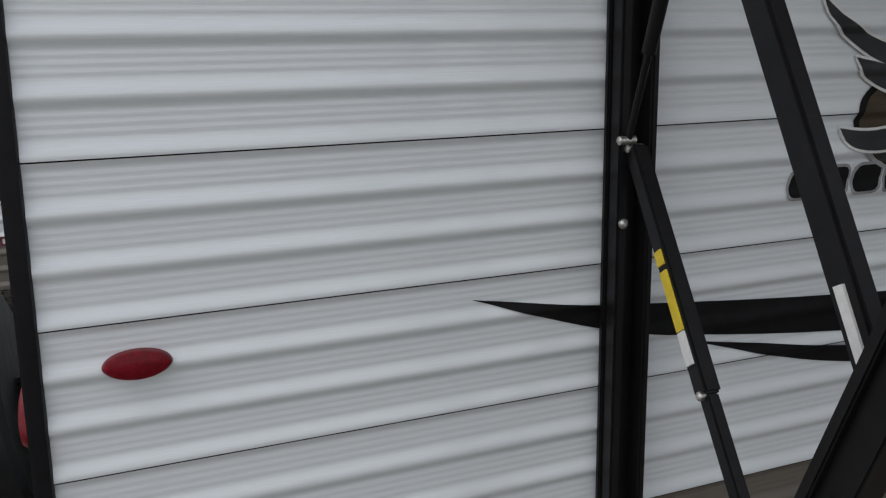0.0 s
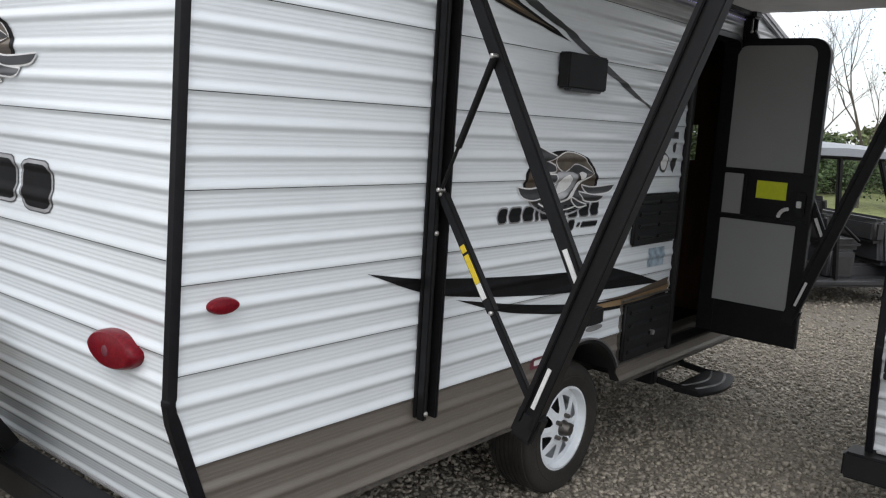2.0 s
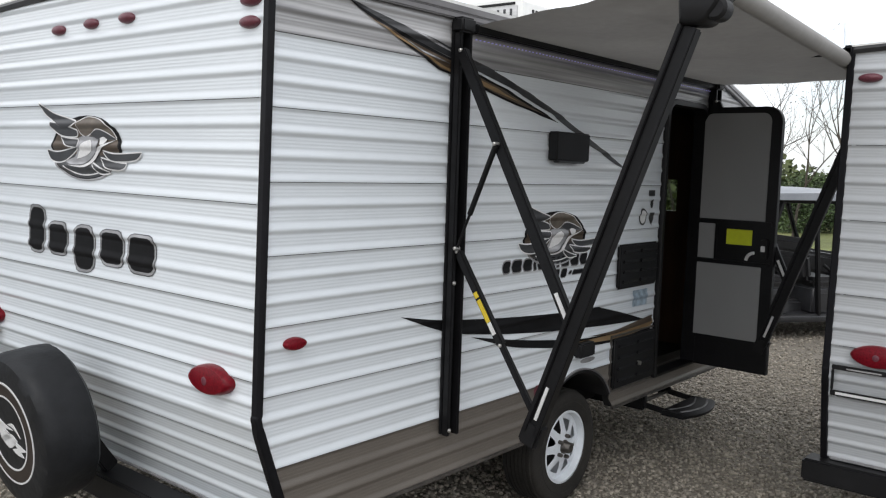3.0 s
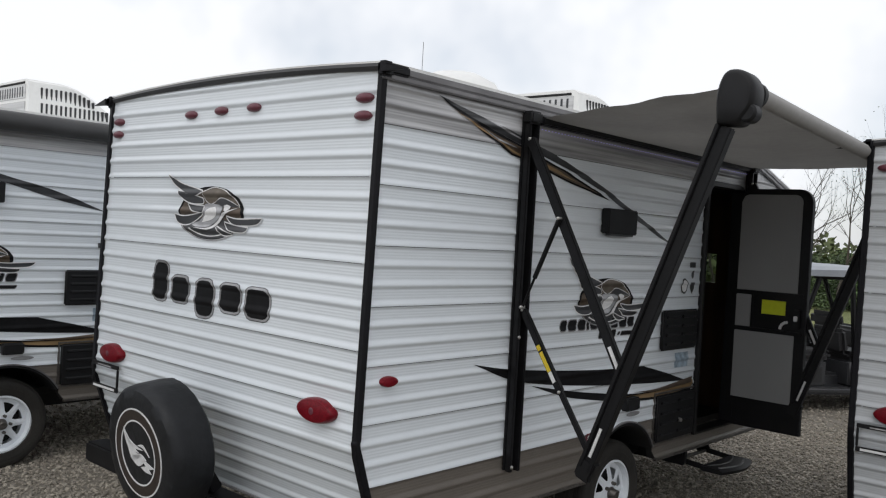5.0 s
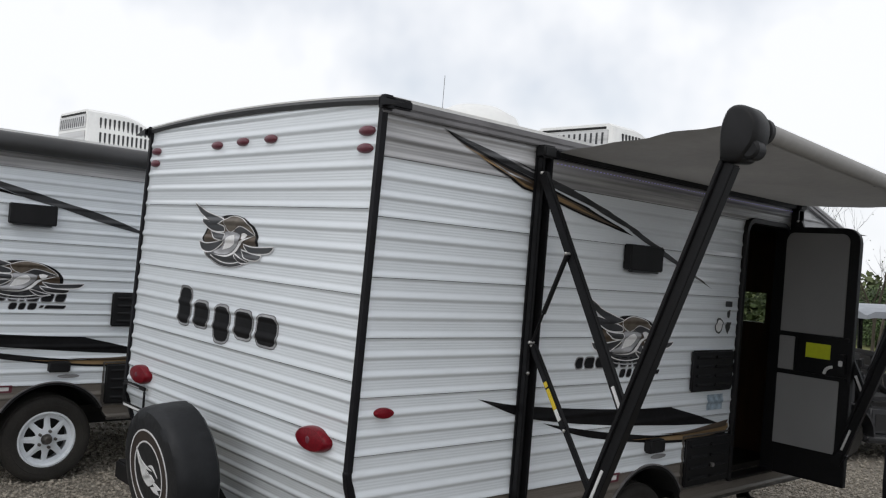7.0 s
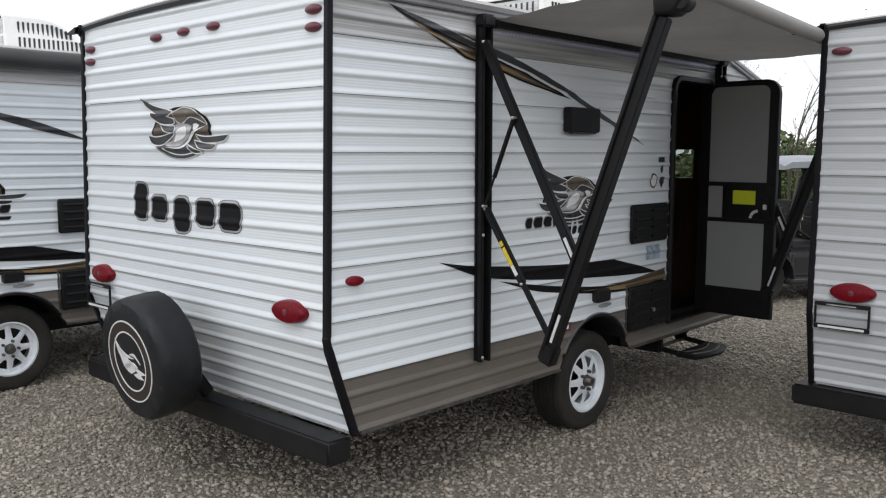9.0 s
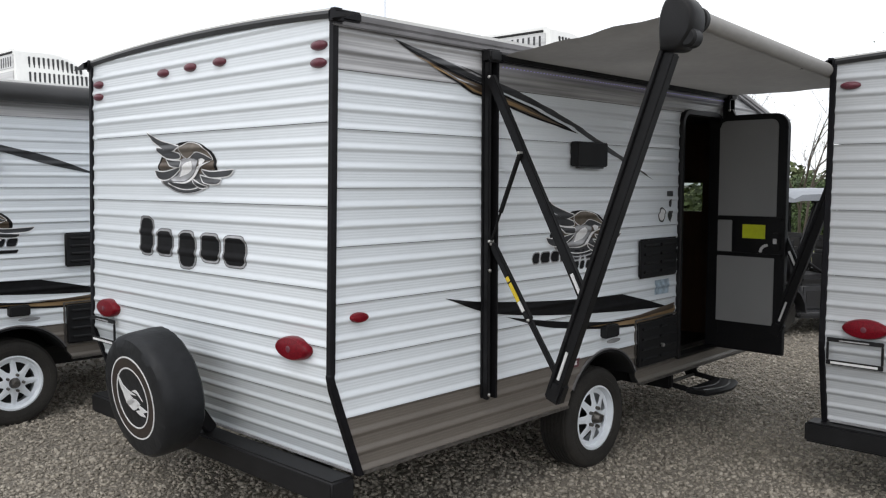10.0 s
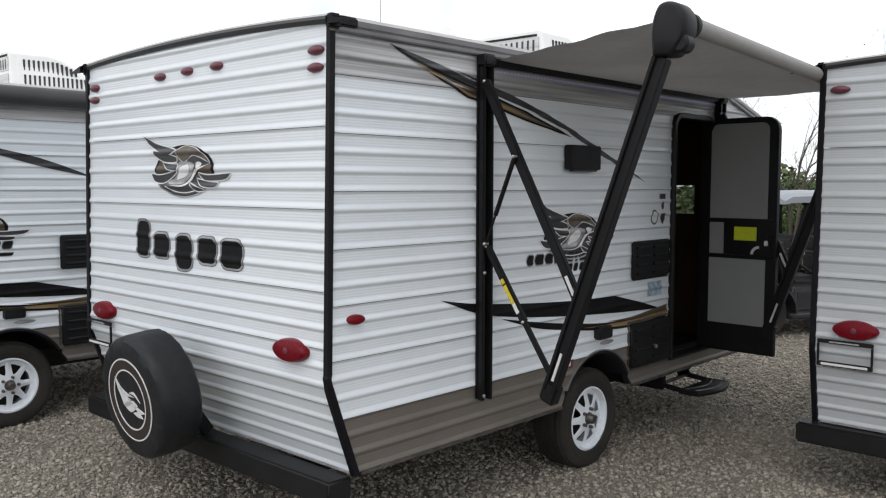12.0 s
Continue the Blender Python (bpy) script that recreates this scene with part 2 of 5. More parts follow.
def pointed_lens(a, b, h, axis, seg=44):
    """A lamp lens with pointed ends: a bevelled rim and a gently domed front."""
    bm = bmesh.new()
    grid = []
    for size, up in ((1.0, -0.012), (1.0, h * 0.35), (0.96, h * 0.72), (0.88, h * 0.98), (0.80, h * 1.02), (0.55, h * 1.14), (0.28, h * 1.2)):
        row = []
        for j in range(seg):
            c, v = math.cos(2 * math.pi * j / seg), math.sin(2 * math.pi * j / seg)
            row.append(bm.verts.new(place_on((0, 0, 0), a * size * c, b * size * math.copysign(abs(v) ** 1.15, v), up, axis)))
        grid.append(row)
    for r0, r1 in zip(grid, grid[1:]):
        for j in range(seg):
            bm.faces.new((r0[j], r0[(j + 1) % seg], r1[(j + 1) % seg], r1[j]))
    bm.faces.new(grid[-1])
    return bm


def place_on(c, u, v, w, axis):
    if axis == "x":
        return Vector((c[0] + w, c[1] + u, c[2] + v))
    return Vector((c[0] + u, c[1] - w, c[2] + v))


# ---- the trailer's measures ----
FRONT_WIN = (-0.98, -0.515, 1.555, 1.785)
W, L = 2.20, 4.28
TOP, ARCH, FOOT, BROWN = 2.468, 0.034, 0.535, 0.787
GROUND = 0.085
SIDE_JOINTS = [FOOT, BROWN, 1.043, 1.276, 1.515, 1.759, 2.002, 2.243, TOP]
REAR_JOINTS = [FOOT, 0.85, 1.095, 1.337, 1.684, 2.030, 2.37]
BEND_Z, BEND_Y, LEAN = 0.95, 0.115, 0.034
REAR = {"fold": BEND_Y}
DOOR_Y, DOOR_Z = (2.885, 3.43), (0.635, 2.242)
WHEEL_Y, WHEEL_Z, WHEEL_R = 2.03, GROUND + 0.298, 0.303
ARCH_R = 0.375
RIB = 0.0078


def droop(y):
    """How far the roof line has come down ahead of the door."""
    return max(0.0, y - 3.62) * 0.26


def roof_z(x):
    return TOP + ARCH * (1 - ((x + W / 2) / (W / 2)) ** 2)


def rib(z, joints):
    """How far the siding stands out at a height: finely grooved flats between smooth ridges."""
    for z0, z1 in zip(joints, joints[1:]):
        if z <= z1 or z1 == joints[-1]:
            n = max(2, round((z1 - z0) / 0.0787))
            u = ((z - z0) / (z1 - z0) * n + 0.62) % 1.0
            if u < 0.44:
                return 0.0007 * (0.5 - 0.5 * math.cos(2 * math.pi * 3 * u / 0.44))
            if u < 0.68:
                return RIB * (0.5 - 0.5 * math.cos(math.pi * (u - 0.44) / 0.24))
            return RIB * (0.5 + 0.5 * math.cos(math.pi * (u - 0.68) / 0.32))
    return 0.0


def rear_in(z):
    """How far in the rear wall lies at a height: it leans out to the bend and folds in below it."""
    if z >= BEND_Z:
        return -LEAN * min(1.0, (TOP - z) / (TOP - BEND_Z))
    return -LEAN + (REAR["fold"] + LEAN) * (BEND_Z - z) / (BEND_Z - FOOT)


def side_gap(y):
    """The stretches of height that are open in the door side at y."""
    gaps = []
    if DOOR_Y[0] < y < DOOR_Y[1]:
        gaps.append(DOOR_Z)
    d = y - WHEEL_Y
    if abs(d) < ARCH_R:
        gaps.append((0.0, WHEEL_Z + 0.06 + math.sqrt(ARCH_R ** 2 - d * d) * 0.95))
    return gaps


def panel_rows(z0, z1, joints):
    n = max(2, round((z1 - z0) / 0.0787)) * 26
    return [z0 + 0.0012 + (z1 - z0 - 0.0024) * k / n for k in range(n + 1)]


def siding(us, rows, gaps_at, place, top_at=None):
    """A sheet of ribbed metal over columns us, open where gaps_at says."""
    bm = bmesh.new()
    for u0, u1 in zip(us, us[1:]):
        mid = (u0 + u1) / 2
        gaps = gaps_at(mid)
        for z0, z1 in zip(rows, rows[1:]):
            corners = []
            for u, z in ((u0, z0), (u1, z0), (u1, z1), (u0, z1)):
                for lo, hi in (gaps_at(u) if gaps else ()):
                    if lo < z < hi:
                        z = lo if abs(z - lo) < abs(hi - z) and lo > 0.1 else hi
                if top_at:
                    z = min(z, top_at(u))
                corners.append(place(u, z))
            if any(lo < (z0 + z1) / 2 < hi for lo, hi in gaps):
                continue
            if (corners[0] - corners[3]).length < 1e-5 and (corners[1] - corners[2]).length < 1e-5:
                continue
            vs = [bm.verts.new(c) for c in corners]
            bm.faces.new(vs)
    bmesh.ops.remove_doubles(bm, verts=bm.verts, dist=1e-4)
    bmesh.ops.dissolve_degenerate(bm, edges=bm.edges, dist=1e-5)
    return bm


def side_columns():
    us = [0.0, 0.5, 1.0, 1.5]
    us += [WHEEL_Y - ARCH_R + 2 * ARCH_R * k / 24 for k in range(25)]
    us += [DOOR_Y[0], DOOR_Y[1], 3.62, 3.9, L]
    return sorted(set(us))


MESHES = {}


def kept(key, make):
    """One mesh for all that look alike."""
    if key not in MESHES:
        bm = make()
        me = bpy.data.meshes.new(key)
        bmesh.ops.recalc_face_normals(bm, faces=bm.faces)
        bm.to_mesh(me)
        bm.free()
        me.polygons.foreach_set("use_smooth", [True] * len(me.polygons))
        me.set_sharp_from_angle(angle=radians(40))
        MESHES[key] = me
    return MESHES[key]


def wheel_parts(parent, x, y, z, r, face):
    """Tyre, spoked steel rim and hub; face is +1 where the outside looks to +x."""
    wheel = new("wheel")
    wheel.parent = parent
    wheel.matrix_local = pose(x, y, z, 0, 90 * face, 0)
    lie = Matrix.Identity(4)
    w = 0.107

    def tyre():
        prof = [(r * 0.60, -w * 0.8), (r * 0.66, -w), (r * 0.86, -w * 1.06), (r * 0.97, -w * 0.86)]
        for k in range(-3, 4):
            h = k * w * 0.22
            prof += [(r, h - w * 0.085), (r, h + w * 0.06), (r * 0.982, h + w * 0.075), (r * 0.982, h + w * 0.12)]
        prof += [(r * 0.97, w * 0.90), (r * 0.93, w * 1.0), (r * 0.86, w * 1.06), (r * 0.80, w * 1.04), (r * 0.79, w * 1.06), (r * 0.66, w), (r * 0.60, w * 0.8)]
        return lathe(prof, lie, 56, closed=True)

    def rim():
        ri = r * 0.62
        bm = lathe([(ri * 1.03, w * 0.86), (ri * 1.03, w * 0.95), (ri * 0.97, w * 0.97), (ri * 0.93, w * 0.75), (ri * 0.90, w * 0.30), (ri * 0.88, -w * 0.6), (ri * 0.95, -w * 0.7), (ri * 0.97, w * 0.6)], lie, 48, closed=True)
        n = 8
        ring = lambda a, rad, h: Vector((rad * math.cos(a), rad * math.sin(a), h))
        for k in range(n):
            a0 = 2 * math.pi * k / n
            for s in (-1, 1):
                pts = [ring(a0, ri * 0.42, w * 0.80), ring(a0 + s * 0.36, ri * 0.42, w * 0.80), ring(a0 + s * 0.24, ri * 0.50, w * 0.78), ring(a0 + s * 0.13, ri * 0.80, w * 0.62), ring(a0, ri * 0.92, w * 0.66)]
                bm.faces.new([bm.verts.new(p) for p in pts])
        for rad0, rad1, h0, h1 in ((0.20, 0.42, 0.88, 0.80), (0.77, 0.94, 0.65, 0.64)):
            ins = [bm.verts.new(ring(2 * math.pi * k / 48, ri * rad0, w * h0)) for k in range(48)]
            outs = [bm.verts.new(ring(2 * math.pi * k / 48, ri * rad1, w * h1)) for k in range(48)]
            for k in range(48):
                bm.faces.new((ins[k], ins[(k + 1) % 48], outs[(k + 1) % 48], outs[k]))
        return bm

    def hub():
        bm = lathe([(r * 0.12, w * 0.6), (r * 0.12, w * 0.94), (r * 0.105, w * 1.0), (r * 0.09, w * 1.22), (r * 0.07, w * 1.28)], lie, 24)
        return bm

    def nut():
        return lathe([(0.011, 0), (0.011, 0.02), (0.006, 0.026)], lie, 6)

    t = part("tyre", kept("tyre%g" % r, tyre), M_RUBBER, wheel)
    part("rim", kept("rim%g" % r, rim), M_RIM, wheel, "white painted spoked steel rim")
    part("brake_drum", kept("drum%g" % r, lambda: lathe([(r * 0.5, -w * 0.6), (r * 0.5, w * 0.05)], lie, 32)), M_DARK, wheel)
    part("hub", kept("hub%g" % r, hub), M_HUB, wheel, "dull steel hub cap")
    for k in range(5):
        a = 2 * math.pi * k / 5 + 0.3
        n = part("wheel_nut", kept("nut", nut), M_HUB, wheel)
        n.matrix_local = pose(r * 0.19 * math.cos(a), r * 0.19 * math.sin(a), w * 0.84)
    return wheel


def conform(points, wall, lift=0.0012, fine=0.005):
    """A flat sticker that follows the ribs of the side or rear wall; points are (along, height)."""
    bm = bmesh.new()
    joints = SIDE_JOINTS if wall == "side" else REAR_JOINTS
    bm.faces.new([bm.verts.new((u, 0, z)) for u, z in points])
    bmesh.ops.triangulate(bm, faces=bm.faces)
    lo, hi = min(z for _, z in points), max(z for _, z in points)
    z = lo + fine
    while z < hi:
        bmesh.ops.bisect_plane(bm, geom=bm.verts[:] + bm.edges[:] + bm.faces[:], plane_co=(0, 0, z), plane_no=(0, 0, 1))
        z += fine
    for v in bm.verts:
        u, h = v.co.x, v.co.z
        out = rib(h, joints) + lift + 0.0012
        v.co = (out, u, h) if wall == "side" else (u, rear_in(h) - out, h)
    return bm


def smooth_line(points, n=10):
    """A rounded way through the points."""
    pts = [Vector(p) for p in points]
    out = []
    for i in range(len(pts) - 1):
        p0, p1, p2, p3 = pts[max(0, i - 1)], pts[i], pts[i + 1], pts[min(len(pts) - 1, i + 2)]
        for k in range(n):
            t = k / n
            out.append(0.5 * ((2 * p1) + (p2 - p0) * t + (2 * p0 - 5 * p1 + 4 * p2 - p3) * t * t + (3 * p1 - p0 - 3 * p2 + p3) * t ** 3))
    out.append(pts[-1])
    return out


def blade(top, bottom, n=10):
    """The outline between an upper and a lower edge that share their ends."""
    a, b = smooth_line(top, n), smooth_line(bottom, n)
    return [(p.x, p.y) for p in a] + [(p.x, p.y) for p in b[::-1][1:-1]]


def oval(cu, cz, a, b, n=28):
    return [(cu + a * math.cos(2 * math.pi * k / n), cz + b * math.sin(2 * math.pi * k / n)) for k in range(n)]


def bar(u0, z0, u1, z1, lean=0.0, r=0.14):
    """A lettering-sized block with cut corners, leaning."""
    h, c = z1 - z0, min(u1 - u0, z1 - z0) * r
    pts = []
    for cu, cz, a0 in ((u1 - c, z1 - c, 0), (u0 + c, z1 - c, 90), (u0 + c, z0 + c, 180), (u1 - c, z0 + c, 270)):
        pts += [(cu + c * math.cos(radians(a0 + 30 * k)), cz + c * math.sin(radians(a0 + 30 * k))) for k in range(4)]
    return [(u + lean * (z - z0) / h, z) for u, z in pts]


def trailer(ox, oy, label, full, upper_lamps=True, low=0.0, skin=M_WHITE):
    t = thing("travel_trailer", ox, oy, -low, label, "trailer", "parked travel trailers")
    place_side = lambda u, z: Vector((rib(z, SIDE_JOINTS), rear_in(z) if u <= 0 else max(u, rear_in(z)), z))
    place_rear = lambda u, z: Vector((u, rear_in(z) - rib(z, REAR_JOINTS), z))
    # door side, sheet by sheet
    for k, (z0, z1) in enumerate(zip(SIDE_JOINTS, SIDE_JOINTS[1:])):
        make = lambda: siding(side_columns(), panel_rows(z0, z1, SIDE_JOINTS), side_gap, place_side, lambda u: TOP - droop(u))
        mat = M_BROWN if z1 <= BROWN else M_GREY if z0 > 2.2 else skin
        part("siding_panel", kept("side%d%s" % (k, skin.name), make), mat, t, {M_BROWN: "taupe ribbed skirt panel", M_GREY: "grey striped ribbed panel"}.get(mat, ""))
    # rear, sheet by sheet
    cols = [-W + W * k / 12 for k in range(13)]
    joints = REAR_JOINTS[:-1] + [TOP + ARCH + 0.02]
    for k, (z0, z1) in enumerate(zip(joints, joints[1:])):
        rows = panel_rows(z0, z1, joints)
        make = lambda: siding(cols, rows, lambda u: [], place_rear, roof_z)
        part("siding_panel", kept("rear%d%s" % (k, skin.name), make), skin, t)
    # backing, far side, front, floor and roof
    def inner_side():
        bm = siding(side_columns(), [FOOT + 0.002, DOOR_Z[0], 0.86, 1.2, DOOR_Z[1], TOP - 0.002], side_gap, lambda u, z: Vector((-0.006, max(u, rear_in(z) + 0.006), z)), lambda u: TOP - droop(u) - 0.004)
        geom = bmesh.ops.solidify(bm, geom=bm.faces[:], thickness=0.035)
        return bm

    def rear_wall():
        bm = siding(cols, [FOOT, BEND_Z, 1.6, TOP + 0.05], lambda u: [], lambda u, z: Vector((min(-0.05, max(-W + 0.05, u)), rear_in(z) + 0.006, z)), lambda u: roof_z(u) - 0.005)
        return bm

    # near-black colour on inner walls and floor paints in the dim interior
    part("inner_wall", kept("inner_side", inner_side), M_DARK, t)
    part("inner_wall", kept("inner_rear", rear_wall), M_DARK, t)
    wl_ = kept("far_side", lambda: box((-W, BEND_Y, FOOT), (-W + 0.04, 3.62, TOP), bm=box((-W, 3.62, FOOT), (-W + 0.04, L, TOP - droop(L)))))
    part("far_wall", wl_, M_WHITE, t)
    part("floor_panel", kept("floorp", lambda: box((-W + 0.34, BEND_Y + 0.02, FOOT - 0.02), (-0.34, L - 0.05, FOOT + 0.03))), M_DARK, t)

    def roof():
        bm = bmesh.new()
        n = 16
        for y0, y1 in ((-0.012, 3.62), (3.62, L + 0.012)):
            lower, upper = [], []
            for k in range(n + 1):
                x = -W - 0.012 + (W + 0.024) * k / n
                z = roof_z(max(-W, min(0, x)))
                lower.append([bm.verts.new((x, y, z - droop(y))) for y in (y0, y1)])
                upper.append([bm.verts.new((x, y, z + 0.018 - droop(y))) for y in (y0, y1)])
            for k in range(n):
                bm.faces.new((upper[k][0], upper[k + 1][0], upper[k + 1][1], upper[k][1]))
                bm.faces.new((lower[k][0], lower[k][1], lower[k + 1][1], lower[k + 1][0]))
                for e in (0, 1):
                    bm.faces.new((lower[k][e], lower[k + 1][e], upper[k + 1][e], upper[k][e]))
            for k in (0, n):
                bm.faces.new((lower[k][0], lower[k][1], upper[k][1], upper[k][0]))
        return bm

    part("roof", kept("roof", roof), M_ROOF, t, "white arched roof membrane")

    # front wall with its window
    def front():
        """One panel with the window's opening through it."""
        bm = bmesh.new()
        x0, x1, z0, z1 = FRONT_WIN
        xs, zs = (-W, x0, x1, 0.0), (FOOT, z0, z1, TOP - droop(L))
        vs = {(a, b, c): bm.verts.new((xs[a], y, zs[b])) for a in range(4) for b in range(4) for c, y in enumerate((L - 0.05, L))}
        cells = [(a, b) for a in range(3) for b in range(3) if (a, b) != (1, 1)]
        for a, b in cells:
            for c in (0, 1):
                bm.faces.new([vs[k] for k in ((a, b, c), (a + 1, b, c), (a + 1, b + 1, c), (a, b + 1, c))])
            for da, db, p, q in ((-1, 0, (a, b), (a, b + 1)), (1, 0, (a + 1, b), (a + 1, b + 1)), (0, -1, (a, b), (a + 1, b)), (0, 1, (a, b + 1), (a + 1, b + 1))):
                if (a + da, b + db) not in cells:
                    bm.faces.new([vs[k] for k in ((*p, 0), (*q, 0), (*q, 1), (*p, 1))])
        return bm

    # ceiling coloured near-black too, the interior's gloom is in its colour
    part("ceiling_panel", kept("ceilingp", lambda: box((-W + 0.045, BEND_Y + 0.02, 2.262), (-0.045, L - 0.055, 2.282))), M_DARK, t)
    part("front_wall", kept("front", front), M_WOODIN, t, "dark panelled front wall")
    pane = part("window_pane", kept("fpane", lambda: box((FRONT_WIN[0], L - 0.03, FRONT_WIN[2]), (FRONT_WIN[1], L - 0.025, FRONT_WIN[3]))), M_TINT, t, "tinted window pane")
    pane.visible_shadow = False

    # corner trims
    def corner(x, inward):
        bm = bmesh.new()
        pts = [(0, TOP + 0.01), (rear_in(BEND_Z + 0.04), BEND_Z + 0.04), (rear_in(BEND_Z - 0.03) + 0.001, BEND_Z - 0.03), (REAR["fold"] + 0.004, FOOT - 0.012)]
        pts = [(0, TOP + 0.01)] + [(p.x, p.y) for p in smooth_line(pts[1:], 6)]
        sec = [(0.008, 0.013), (0.014, 0.010), (0.014, -0.009), (0.009, -0.015), (-0.015, -0.015), (-0.018, -0.011), (-0.018, 0.0), (0.0, 0.013)]
        wide = lambda z: 1.3 if z < BEND_Z - 0.01 else 1.0
        rings = [[bm.verts.new((x + inward * a, y + b * wide(z), z)) for a, b in sec] for y, z in pts]
        for r0, r1 in zip(rings, rings[1:]):
            for j in range(len(sec)):
                bm.faces.new((r0[j], r0[(j + 1) % len(sec)], r1[(j + 1) % len(sec)], r1[j]))
        bm.faces.new(rings[0]), bm.faces.new(rings[-1])
        return bm

    part("corner_trim", kept("corner_r", lambda: corner(0, 1)), M_TRIM, t)
    part("corner_trim", kept("corner_l", lambda: corner(-W, -1)), M_TRIM, t)
    part("corner_trim", kept("corner_f", lambda: box((-0.04, L - 0.03, FOOT), (0.016, L + 0.012, TOP - droop(L)), 0.006)), M_TRIM, t)

    # roof edge rails
    def rear_rail():
        bm = bmesh.new()
        sec = [(-0.014, -0.022), (-0.020, -0.004), (-0.010, 0.014), (0.02, 0.016), (0.02, -0.022)]
        rings = []
        for k in range(25):
            x = -W - 0.005 + (W + 0.01) * k / 24
            z = roof_z(max(-W, min(0, x)))
            rings.append([bm.verts.new((x, a, z + b)) for a, b in sec])
        for r0, r1 in zip(rings, rings[1:]):
            for j in range(5):
                bm.faces.new((r0[j], r0[(j + 1) % 5], r1[(j + 1) % 5], r1[j]))
        bm.faces.new(rings[0]), bm.faces.new(rings[-1])
        return bm

    part("roof_trim", kept("rear_rail", rear_rail), M_RAIL, t)

    def gutter(x, s):
        bm = bmesh.new()
        for y0, y1 in ((-0.02, 3.62), (3.615, L + 0.02)):
            for dz, high, deep in ((-0.012, 0.030, 0.022), (-0.040, 0.024, 0.018)):
                beam((x, y0, TOP + dz - droop(y0)), (x, y1, TOP + dz - droop(y1)), high, deep, (s, 0, 0), 0.005, bm)
        return bm

    part("gutter", kept("gutter_r", lambda: gutter(0.014, 1)), M_GUTTER, t)
    part("gutter", kept("gutter_l", lambda: gutter(-W - 0.014, -1)), M_TRIM, t)

    def spout(x, s, y, way, low=0.0):
        """A moulded corner cap that runs out into a flat drip beak."""
        bm = bmesh.new()
        x0, x1 = sorted((x - s * 0.012, x + s * 0.034))
        y0, y1 = sorted((y, y + way * 0.15))
        box((x0, y0, TOP - 0.03), (x1, y1, TOP + 0.012), 0.008, 3, bm)
        box((x0, min(y, y + way * 0.06), TOP - 0.045), (x1, max(y, y + way * 0.06), TOP + 0.018), 0.010, 3, bm)
        tip = Vector((x + s * 0.17, y - way * 0.005, TOP - 0.03))
        ring = [Vector((x + s * 0.02, y + way * dy, TOP + dz)) for dy, dz in ((-0.012, -0.03), (0.03, -0.03), (0.03, 0.004), (-0.012, 0.004))]
        vs = [bm.verts.new(p) for p in ring]
        vt = bm.verts.new(tip)
        bm.faces.new(vs)
        for k in range(4):
            bm.faces.new((vs[k], vs[(k + 1) % 4], vt))
        bmesh.ops.translate(bm, verts=bm.verts, vec=(0, 0, -low))
        return bm

    for key, x, sd, y, way in (("spout_r", 0.0, 1, -0.03, 1), ("spout_l", -W, -1, -0.03, 1), ("spout_f", 0.0, 1, L + 0.03, -1)):
        part("gutter_spout", kept(key, lambda: spout(x, sd, y, way, droop(y))), M_TRIM, t, "black moulded gutter corner")

    # lamps
    spots = [(-0.094, 2.347), (-0.096, 2.276), (-W + 0.094, 2.337), (-W + 0.092, 2.268), (-1.372, 2.341), (-1.108, 2.348), (-0.844, 2.35)]
    for x, z in spots if upper_lamps else [(-0.09, 2.335), (-W + 0.09, 2.335)] + spots[4:]:
        part("marker_lamp", kept("marker", lambda: oval_dome((0, 0, 0), 0.052, 0.021, 0.022, "y")), M_MAROON, t, "dark red oval marker lamp").location = (x, rear_in(z) - 0.004, z)
    for x in (-0.238, -W + 0.222):
        lamp = part("tail_lamp", kept("tail", lambda: pointed_lens(0.116, 0.052, 0.034, "y")), M_RED, t, "red oval tail lamp")
        lamp.location = (x, rear_in(1.068) - 0.006, 1.068)
        part("lamp_bulb", kept("bulb", lambda: lathe([(0.016, 0.028), (0.016, 0.0405), (0.012, 0.0425), (0.004, 0.043)], pose(0, 0, 0, 90), 16)), M_MAROON, lamp, "pale bulb behind the lens")
    part("side_lamp", kept("sidelamp", lambda: pointed_lens(0.050, 0.022, 0.018, "x")), M_RED, t, "red oval side lamp").location = (0.004, 0.113, 1.211)

    # chassis, bumper, wheels
    part("chassis", kept("chassis", lambda: box((-0.45, 0.12, 0.42), (-0.38, L, 0.54), 0.01, bm=box((-W + 0.38, 0.12, 0.42), (-W + 0.45, L, 0.54), 0.01))), M_PLASTIC, t)
    part("axle", kept("axle", lambda: rod((-W + 0.1, WHEEL_Y, WHEEL_Z), (-0.1, WHEEL_Y, WHEEL_Z), 0.035)), M_PLASTIC, t)
    bumper = part("bumper", kept("bumper", lambda: box((-W - 0.08, -0.028, 0.408), (-0.012, 0.105, 0.520), 0.012, 3)), M_PLASTIC, t, "black square tube bumper")
    for x in (-0.42, -W + 0.42):
        part("bumper_bracket", kept("bbr", lambda: box((-0.04, 0.10, 0.43), (0.04, 0.3, 0.51), 0.006)), M_PLASTIC, bumper).location = (x, 0, 0)
    wheel_parts(t, -0.155, WHEEL_Y, WHEEL_Z + low, WHEEL_R, 1)
    wheel_parts(t, -W + 0.155, WHEEL_Y, WHEEL_Z + low, WHEEL_R, -1)

